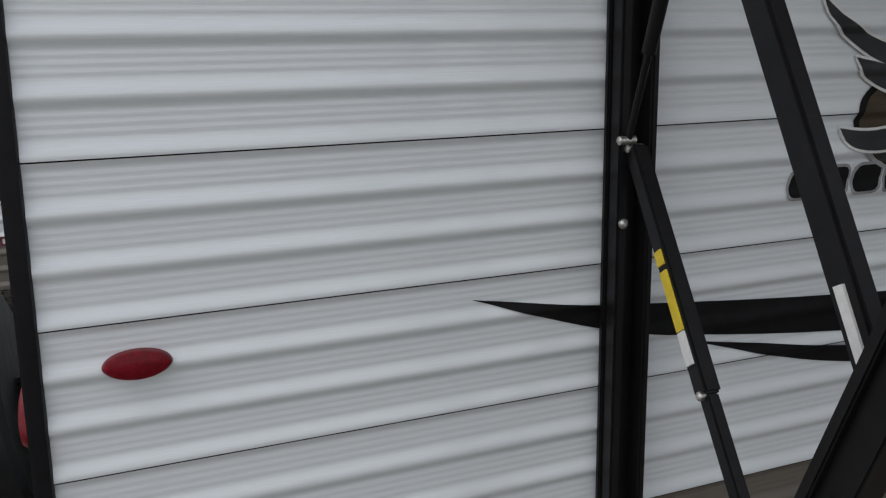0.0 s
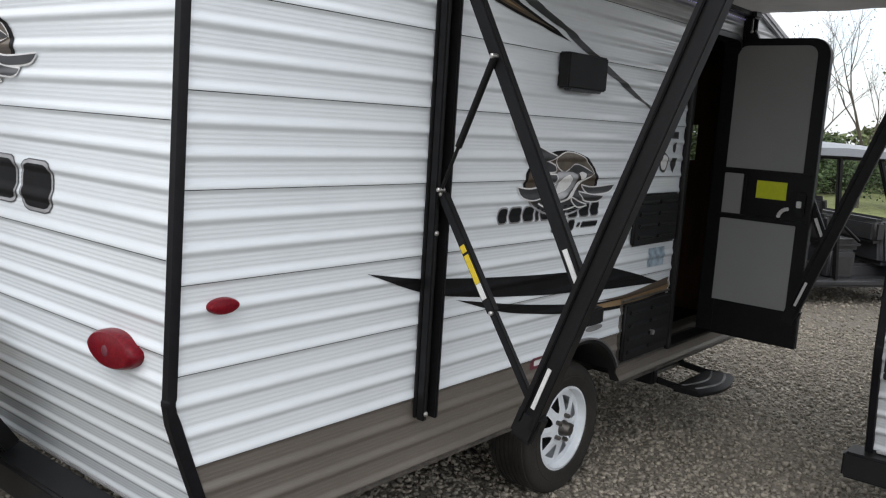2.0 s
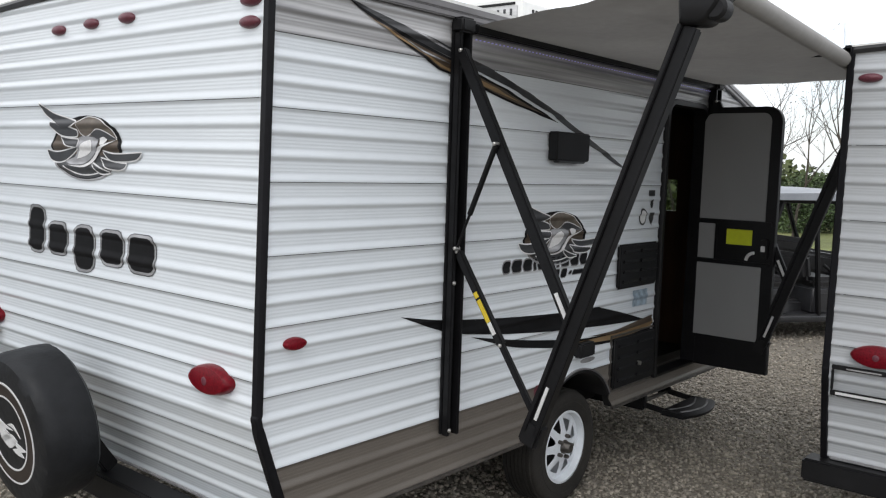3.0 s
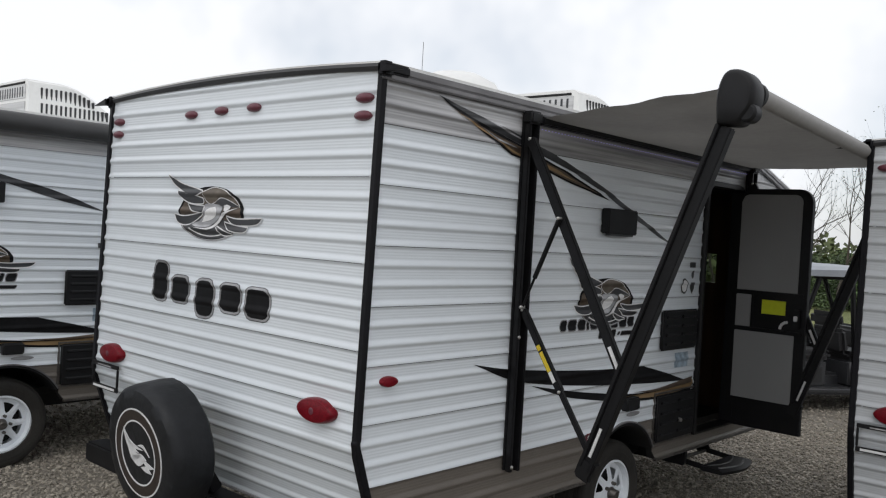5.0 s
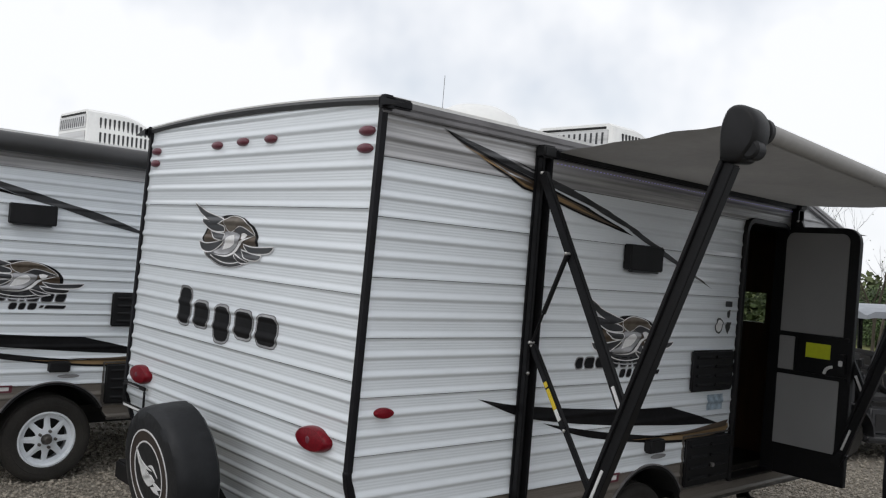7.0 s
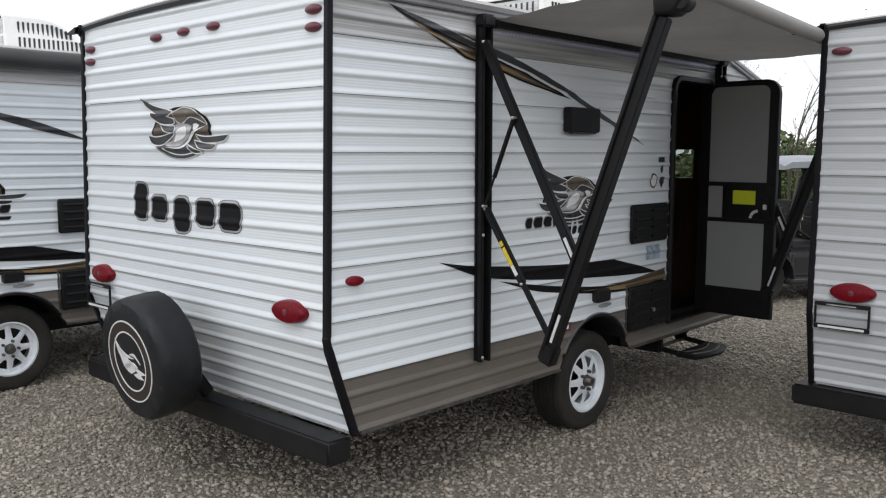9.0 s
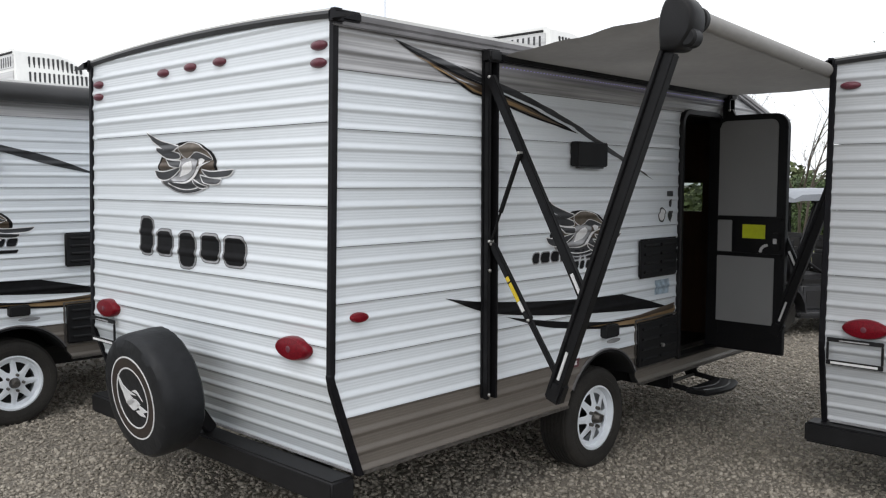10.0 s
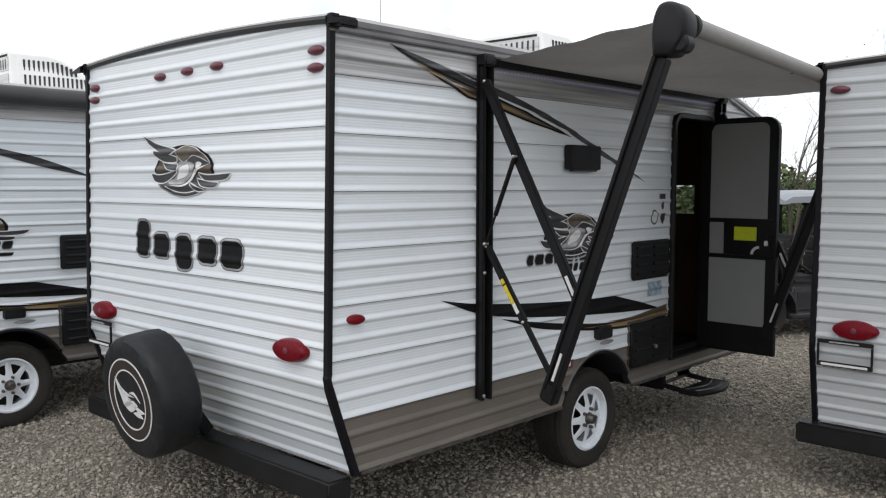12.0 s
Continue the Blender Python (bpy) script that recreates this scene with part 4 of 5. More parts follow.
def dress_rear(t, spare):
    bird(t, "rear", -1.142, 1.855)
    spans = [(-1.615, 1.405, -1.485, 1.592), (-1.435, 1.41, -1.285, 1.53), (-1.215, 1.36, -1.065, 1.53), (-1.005, 1.402, -0.845, 1.525), (-0.80, 1.392, -0.625, 1.522)]
    blocks(t, "rear", "maker", "maker_lettering", spans, 0.0, 0.010, M_INK, "row of black rounded blocks, pale outline", True)
    plate = new("plate_frame")
    plate.parent = t
    tagged(plate, "empty black number plate frame")

    def ring():
        bm = bmesh.new()
        u0, u1, z0, z1, y = -W + 0.035, -W + 0.32, 0.862, 1.008, -0.054
        for a, b in (((u0, y - 0.012, z0), (u1, y, z0 + 0.026)), ((u0, y - 0.012, z1 - 0.022), (u1, y, z1)), ((u0, y - 0.012, z0 + 0.026), (u0 + 0.012, y, z1 - 0.022)), ((u1 - 0.012, y - 0.012, z0 + 0.026), (u1, y, z1 - 0.022))):
            box(a, b, 0.003, bm=bm)
        return bm

    part("frame_ring", kept("plate_ring", ring), M_PLASTIC, plate)
    part("lettering_bar", kept("plate_bar", lambda: box((-W + 0.06, -0.0685, 0.869), (-W + 0.295, -0.066, 0.881), 0.0)), M_LABEL, plate, "pale bar")
    part("lettering_bar", kept("plate_bar2", lambda: box((-W + 0.10, -0.0685, 0.992), (-W + 0.25, -0.066, 0.999), 0.0)), M_SILVER, plate)
    for x in (-W + 0.06, -W + 0.29):
        part("plate_stud", kept("plate_stud", lambda: rod((0, -0.01, 0.99), (0, -0.058, 0.99), 0.006, 8)), M_BOLT, plate).location = (x, 0, 0)
    part("sill_rail", kept("sill", lambda: box((-W + 0.03, REAR["fold"] - 0.012, FOOT - 0.010), (-0.03, REAR["fold"] + 0.02, FOOT + 0.004), 0.003)), M_SILVER, t, "bright metal sill rail")
    if not spare:
        return
    sp = new("spare_wheel")
    sp.parent = t
    sp.matrix_local = pose(SPARE[0], SPARE[1], SPARE[2], 97, 0, 0)
    tagged(sp, "spare wheel in a black vinyl cover")
    r = 0.304

    def cover():
        prof = [(0.10, -0.10), (r * 0.93, -0.10), (r * 0.985, -0.085), (r, -0.05), (r * 1.0, 0.05), (r * 0.985, 0.085), (r * 0.93, 0.105), (r * 0.8, 0.112), (r * 0.5, 0.113), (0.02, 0.113)]
        bm = lathe(prof, Matrix.Identity(4), 72)
        for v in bm.verts:
            rad = math.hypot(v.co.x, v.co.y)
            if rad > 0.25:
                a = math.atan2(v.co.y, v.co.x)
                v.co *= 1 + 0.006 * math.sin(a * 23 + 3 * math.sin(a * 5)) * (1 if v.co.z < 0.05 else 0.3)
        return bm

    part("cover", kept("cover", cover), M_COVER, sp)
    ringed = lambda r0, r1, h: (lambda: lathe([(r0, 0.111), (r0, h), (r1, h), (r1, 0.111)], Matrix.Identity(4), 64, closed=True))
    part("emblem_ring", kept("ring1", ringed(0.196, 0.203, 0.1155)), M_LABEL, sp, "white ring")
    part("emblem_ring", kept("ring3", ringed(0.150, 0.196, 0.1145)), M_RING, sp, "brown ring")
    part("emblem_ring", kept("ring2", ringed(0.143, 0.150, 0.1155)), M_LABEL, sp, "white ring")

    def feathers(rows):
        bm = bmesh.new()
        for top, low in rows:
            pts = blade(top, low, 6)
            a, b = [bm.verts.new((u, z, 0.113)) for u, z in pts], [bm.verts.new((u, z, 0.1155)) for u, z in pts]
            bm.faces.new(a), bm.faces.new(b)
            for k in range(len(a)):
                bm.faces.new((a[k], a[(k + 1) % len(a)], b[(k + 1) % len(a)], b[k]))
        return bm

    shapes = [([(-0.12, 0.10), (-0.05, 0.03), (0.01, 0.0)], [(-0.12, 0.10), (-0.09, 0.02), (0.01, 0.0)]),
              ([(-0.09, 0.02), (-0.02, 0.0), (0.03, -0.01)], [(-0.09, 0.02), (-0.05, -0.04), (0.03, -0.01)]),
              ([(-0.07, -0.03), (0.02, -0.0), (0.07, -0.02)], [(-0.07, -0.03), (0.0, -0.06), (0.07, -0.02)]),
              ([(0.03, -0.02), (0.08, -0.03), (0.135, -0.045)], [(0.03, -0.02), (0.08, -0.055), (0.135, -0.045)])]
    shapes += [([(-0.10, 0.065), (-0.03, 0.035), (0.045, 0.02)], [(-0.10, 0.065), (-0.05, 0.02), (0.045, 0.02)]),
               ([(0.0, 0.035), (0.05, 0.045), (0.10, 0.0)], [(0.0, 0.035), (0.05, 0.03), (0.10, 0.0)]),
               ([(0.02, -0.06), (0.07, -0.05), (0.11, -0.075)], [(0.02, -0.06), (0.06, -0.075), (0.11, -0.075)])]
    for k, s in enumerate(shapes):
        part("emblem_feather", kept("coverfeather%d" % k, lambda: feathers([s])), M_LABEL, sp)
    part("spare_bracket", kept("sbr", lambda: beam((0, -0.285, -0.27), (0, 0.05, -0.10), 0.06, 0.05, (1, 0, 0), 0.006)), M_PLASTIC, sp)


SPARE = (-1.06, -0.262, 0.778)


def dress_roof(t):
    ac = new("roof_air_conditioner")
    ac.parent = t
    tagged(ac, "white slatted roof air conditioner")
    x0, x1, y0, y1, z0, z1 = -1.32, -0.62, 2.33, 3.12, 2.48, 2.80

    def shroud():
        bm = bmesh.new()
        n = 12
        loops = []
        for k in range(n + 1):
            y = y0 + (y1 - y0) * k / n
            s = max(0.0, (k / n - 0.32) / 0.68)
            top = z1 - (z1 - z0 - 0.04) * s ** 1.8
            inset = 0.03 + 0.05 * s
            loops.append([bm.verts.new(p) for p in ((x0, y, z0), (x0 + 0.012, y, (z0 + top) / 2), (x0 + inset, y, top - 0.02), (x0 + inset + 0.03, y, top), (x1 - inset - 0.03, y, top), (x1 - inset, y, top - 0.02), (x1 - 0.012, y, (z0 + top) / 2), (x1, y, z0))])
        for a, b in zip(loops, loops[1:]):
            for j in range(7):
                bm.faces.new((a[j], a[j + 1], b[j + 1], b[j]))
        bm.faces.new(loops[0]), bm.faces.new(loops[-1])
        return bm

    part("shroud", kept("shroud", shroud), M_AC, ac)
    for row in range(2):
        za, zb = (2.645, 2.745) if row else (2.53, 2.63)
        for k in range(15):
            y = y0 + 0.09 + k * 0.036
            top = min(zb, z1 - 0.045 - (max(0.0, (y - 2.58)) / 0.54) ** 1.8 * 0.28)
            if top > za + 0.03:
                part("vent_slot", kept("slot%d_%d" % (row, k), lambda: box((x1 - 0.05, y, za), (x1 - 0.003 - 0.012 * (za > 2.6), y + 0.015, top), 0.003)), M_CHAR, ac)
    for row in range(2):
        za = 2.53 + 0.125 * row
        part("end_grille", kept("grille%d" % row, lambda: box((x0 + 0.05, y0 - 0.006, za), (x1 - 0.06, y0 + 0.01, za + 0.105), 0.004)), M_SHADE, ac)
    for k in range(12):
        part("vent_slot", kept("endslot%d" % k, lambda: box((x0 + 0.08 + k * 0.046, y0 - 0.009, 2.665), (x0 + 0.10 + k * 0.046, y0 + 0.01, 2.745), 0.003)), M_CHAR, ac)
    part("top_slot", kept("topslot", lambda: box((x0 + 0.08, y0 - 0.007, 2.765), (x1 - 0.08, y0 + 0.01, 2.78), 0.002)), M_DARK, ac)
    part("roof_dome", kept("dome", lambda: lathe([(0.25, 0.0), (0.245, 0.06), (0.21, 0.125), (0.12, 0.17), (0.02, 0.18)], pose(-0.5, 0.98, 2.475), 32)), M_AC, t, "white plastic roof vent dome")
    part("antenna", kept("antenna", lambda: rod((-0.62, 0.85, 2.48), (-0.62, 0.85, 2.80), 0.0015, 6)), M_HUB, t, "thin whip antenna")


def awning_open():
    """The awning, run out on its two jointed arms."""
    a = thing("awning", 0, 0, 0, "grey vinyl awning run out on black jointed arms", "awning")
    yr, yf = 0.93, 3.50
    for y, sx, sz, bits in ((yr, 1.0, 0.0, True), (yf, 0.90, -0.09, False)):
        shift = lambda p: (p[0] * sx, p[1] - 0.93 + y, p[2] + sz * max(0.0, (p[0] - 0.1)) / 0.95)
        chan = new("wall_channel")
        chan.parent = a
        tagged(chan, "black aluminium wall channel")
        part("back_plate", box((0.007, y - 0.03, 0.72), (0.020, y + 0.048, 2.405), 0.003), M_BLACK, chan)
        part("flange", box((0.020, y - 0.025, 0.715), (0.052, y - 0.005, 2.40), 0.004), M_BLACK, chan)
        part("flange", box((0.020, y + 0.030, 0.715), (0.060, y + 0.045, 2.40), 0.004), M_BLACK, chan)
        part("top_cap", box((0.008, y - 0.035, 2.36), (0.070, y + 0.055, 2.420), 0.010, 3), M_PLASTIC, chan)
        for z in (0.74, 1.356):
            part("screw", kept("screw", lambda: lathe([(0.009, 0), (0.009, 0.004), (0.004, 0.008)], pose(0, 0, 0, 0, 90), 10)), M_BOLT, chan).location = (0.052, y - 0.015, z)
        main_arm = new("main_arm")
        main_arm.parent = a
        tagged(main_arm, "thick black outer arm")
        p, q = Vector(shift((0.498, 0.87, 0.845))), Vector(shift((1.030, 0.87, 2.30)))
        along = (q - p).normalized()
        out = along.cross(Vector((0, 1, 0)))
        part("arm_core", beam(p, q, 0.058, 0.05, (0, 1, 0), 0.006), M_BLACK, main_arm)
        part("arm_lip", beam(p - out * 0.026 + Vector((0, -0.03, 0)), q - out * 0.026 + Vector((0, -0.03, 0)), 0.018, 0.014, (0, 1, 0), 0.003), M_BLACK, main_arm)
        part("arm_lip", beam(p + out * 0.026 + Vector((0, -0.03, 0)), q + out * 0.026 + Vector((0, -0.03, 0)), 0.018, 0.014, (0, 1, 0), 0.003), M_BLACK, main_arm)
        part("arm_label", beam(p + along * 0.06 + Vector((0, -0.027, 0)), p + along * 0.20 + Vector((0, -0.027, 0)), 0.013, 0.004, (0, 1, 0), 0), M_LABEL, main_arm, "white label")
        brace = new("upper_brace")
        brace.parent = a
        tagged(brace, "black upper brace arm")
        p2, q2 = Vector(shift((0.068, 0.90, 2.285))), Vector(shift((0.640, 0.89, 1.24)))
        part("brace_bar", beam(p2, q2, 0.046, 0.032, (0, 1, 0), 0.005), M_BLACK, brace)
        d2 = (q2 - p2).normalized()
        part("brace_label", beam(q2 - d2 * 0.16 + Vector((0, -0.018, 0)), q2 - d2 * 0.06 + Vector((0, -0.018, 0)), 0.015, 0.004, (0, 1, 0), 0), M_LABEL, brace, "white label")
        lower = new("lower_arm")
        lower.parent = a
        tagged(lower, "black sliding lower arm with a yellow label")
        p3, m3, q3 = Vector(shift((0.055, 0.935, 1.485))), Vector(shift((0.310, 0.905, 1.142))), Vector(shift((0.508, 0.885, 0.875)))
        part("outer_tube", beam(p3, m3, 0.032, 0.030, (0, 1, 0), 0.004), M_BLACK, lower)
        part("inner_tube", beam(m3, q3, 0.024, 0.022, (0, 1, 0), 0.003), M_BLACK, lower)
        d3 = (m3 - p3).normalized()
        lab = lambda f0, f1, mat, text: part("tube_label", beam(p3 + d3 * f0 + Vector((0, -0.0165, 0)), p3 + d3 * f1 + Vector((0, -0.0165, 0)), 0.018, 0.004, (0, 1, 0), 0), mat, lower, text)
        lab(0.19, 0.215, M_AMBER, "small yellow label"), lab(0.225, 0.325, M_AMBER, "yellow warning label"), lab(0.327, 0.38, M_LABEL, "white label")
        strut = new("gas_strut")
        strut.parent = a
        tagged(strut, "black gas strut")
        p4, q4 = Vector(shift((0.062, 0.915, 1.50))), Vector(shift((0.272, 0.87, 1.92)))
        mid = p4 + (q4 - p4) * 0.34
        part("piston", rod(p4, mid, 0.006, 10), M_BLACK, strut)
        part("cylinder", rod(mid, q4, 0.0115, 12), M_BLACK, strut)
        for c in (p3, m3, q3, p4, q4, p + along * 0.32, p + along * 0.03, p2):
            part("bolt", kept("armbolt", lambda: lathe([(0.0075, -0.012), (0.0075, 0.018), (0.004, 0.021)], pose(0, 0, 0, 90), 10)), M_BOLT, a).location = c
        part("foot_bracket", beam(p - along * 0.055 + Vector((0, -0.004, 0)), p + along * 0.05 + Vector((0, -0.004, 0)), 0.085, 0.06, (0, 1, 0), 0.012), M_PLASTIC, a, "black moulded arm foot")
        head = new("motor_head")
        head.parent = a
        tagged(head, "black moulded roller end housing")
        hx, hz = q.x + 0.042, q.z + 0.10

        def casing():
            bm = bmesh.new()
            outline = [(-0.068, -0.095), (-0.074, 0.02), (-0.05, 0.098), (-0.013, 0.115), (0.04, 0.098), (0.076, 0.046), (0.074, -0.02), (0.045, -0.07), (0.01, -0.10)]
            pts = [(p_.x, p_.y) for p_ in smooth_line(outline + outline[:1], 4)][:-1]
            rings = []
            for yy, s in ((-0.06, 0.82), (-0.052, 0.93), (-0.035, 1.0), (0.04, 1.0), (0.05, 0.94)):
                rings.append([bm.verts.new((hx + u * s, y - 0.06 + yy, hz + v * s)) for u, v in pts])
            for r0, r1 in zip(rings, rings[1:]):
                for k in range(len(pts)):
                    bm.faces.new((r0[k], r0[(k + 1) % len(pts)], r1[(k + 1) % len(pts)], r1[k]))
            bm.faces.new(rings[0]), bm.faces.new(rings[-1])
            return bm

        part("casing", casing(), M_PLASTIC, head)
        part("knob", lathe([(0.038, -0.03), (0.038, 0.02), (0.028, 0.03)], pose(hx + 0.05, y - 0.08, hz - 0.055, 90), 20), M_PLASTIC, head)
        part("collar", lathe([(0.052, -0.012), (0.052, 0.014), (0.04, 0.02)], pose(hx + 0.02, y + (0.03 if bits else -0.09), hz + 0.03, 90), 24), M_PLASTIC, head)
    r0, r1 = Vector((1.092, 0.955, 2.437)), Vector((1.03, 3.41, 2.35))
    part("roller", rod(r0, r1, 0.036, 28), M_FABRIC, a, "grey vinyl rolled on its tube")

    def fabric():
        bm = bmesh.new()
        nu, nv = 48, 16
        grid = []
        for i in range(nu + 1):
            t = i / nu
            row = []
            a0 = Vector((0.035, 1.03 + (3.60 - 1.03) * t, 2.398 - 0.004 * t))
            b0 = r0.lerp(r1, t) + Vector((-0.004, 0, 0.034))
            for j in range(nv + 1):
                s = j / nv
                p = a0.lerp(b0, s)
                edge = math.exp(-t / 0.035) + math.exp(-(1 - t) / 0.035)
                p.z += (-0.022 * (1 - min(1.0, edge)) + 0.010 * min(1.0, edge)) * math.sin(math.pi * s) + edge * (0.0035 * math.sin(s * 23) + 0.003 * math.sin(s * 9 + 1))
                p.y += 0.006 * edge * math.sin(s * 17 + 0.5)
                row.append(bm.verts.new(p))
            grid.append(row)
        for i in range(nu):
            for j in range(nv):
                bm.faces.new((grid[i][j], grid[i + 1][j], grid[i + 1][j + 1], grid[i][j + 1]))
        bmesh.ops.solidify(bm, geom=bm.faces[:], thickness=0.002)
        return bm

    part("fabric", fabric(), M_FABRIC, a, "grey vinyl awning cloth, wavy edge")
    rail = part("awning_rail", box((0.008, 1.02, 2.368), (0.046, 3.60, 2.408), 0.006), M_BLACK, a, "black wall rail with a light strip")
    for k in range(90):
        part("light_dot", kept("leddot", lambda: box((-0.004, -0.003, -0.002), (0.002, 0.003, 0.002))), M_LED, rail).location = (0.0115, 1.06 + k * 0.028, 2.352)
    return a


def awning_rolled(ox, oy):
    a = thing("awning", ox, oy, 0, "black awning rolled up against the trailer's top", "awning")
    part("roller", rod((0.085, 0.97, 2.385), (0.085, 3.5, 2.385), 0.062, 24), M_FABTOP, a, "dark rolled awning cloth")
    for y in (0.93, 3.55):
        part("motor_head", box((0.02, y - 0.05, 2.30), (0.16, y + 0.04, 2.48), 0.03, 3), M_PLASTIC, a)
        part("folded_arm", box((0.008, y - 0.03, 0.72), (0.075, y + 0.05, 2.32), 0.008), M_BLACK, a)
    return a


def entry_step(t):
    s = new("entry_step")
    s.parent = t
    tagged(s, "black folding entry step, bright nosing")
    y0, y1, z = 2.96, 3.43, 0.415

    def tread():
        bm = bmesh.new()
        n = 14
        top, low = [], []
        for k in range(n + 1):
            f = k / n
            y = y0 + (y1 - y0) * f
            bow = 0.05 * math.sin(math.pi * f)
            top.append([bm.verts.new((x, y, z + dz)) for x, dz in ((0.045, 0.0), (0.17 + bow, 0.0), (0.19 + bow, -0.012))])
            low.append([bm.verts.new((x, y, z - 0.03)) for x in (0.045, 0.17 + bow, 0.185 + bow)])
        for k in range(n):
            for j in range(2):
                bm.faces.new((top[k][j], top[k + 1][j], top[k + 1][j + 1], top[k][j + 1]))
                bm.faces.new((low[k][j], low[k][j + 1], low[k + 1][j + 1], low[k + 1][j]))
            bm.faces.new((top[k][2], top[k + 1][2], low[k + 1][2], low[k][2]))
            bm.faces.new((top[k][0], low[k][0], low[k + 1][0], top[k + 1][0]))
        for k in (0, n):
            bm.faces.new((top[k][0], top[k][1], top[k][2], low[k][2], low[k][1], low[k][0]))
        return bm

    part("tread", tread(), M_PLASTIC, s)
    for off, wd in ((0.150, 0.014), (0.075, 0.010)):
        bm = bmesh.new()
        pts = [Vector((off + 0.05 * math.sin(math.pi * f), y0 + 0.04 + (y1 - y0 - 0.08) * f, z + 0.002)) for f in [k / 12 for k in range(13)]]
        for p, q in zip(pts, pts[1:]):
            beam(p, q, wd, 0.004, (0, 0, 1), 0, bm)
        part("nosing", bm, M_SILVER, s, "bright nosing strip")
    for y in (y0 + 0.03, y1 - 0.03):
        part("side_arm", beam((-0.14, y, z - 0.005), (-0.20, y, 0.53), 0.10, 0.012, (0, 1, 0), 0.004), M_PLASTIC, s)
        part("side_arm", beam((0.10, y, z - 0.018), (-0.17, y, z + 0.01), 0.035, 0.012, (0, 1, 0), 0.004), M_PLASTIC, s)
    part("cross_bar", rod((-0.13, y0, z + 0.0), (-0.13, y1, z + 0.0), 0.012, 10), M_HUB, s)
    part("step_frame", box((-0.45, y0 - 0.05, 0.40), (-0.05, y0 + 0.005, 0.55), 0.012), M_PLASTIC, s)
    part("step_frame", box((-0.45, y1 - 0.02, 0.45), (-0.12, y1 + 0.03, 0.55), 0.006), M_PLASTIC, s)


def interior(t):
    """What shows darkly through the open door."""
    part("cabinet", box((-1.5, 3.75, FOOT + 0.03), (-0.9, 4.28, 1.45), 0.01), M_WOODIN, t, "dark wooden cabinet")
    part("bed_base", box((-2.0, 3.0, FOOT + 0.03), (-1.3, 3.7, 1.05), 0.01), M_WOODIN, t)
    part("step_plate", box((-0.09, DOOR_Y[0], DOOR_Z[0] - 0.012), (0.03, DOOR_Y[1], DOOR_Z[0] + 0.002), 0.003), M_HUB, t, "bright metal threshold")


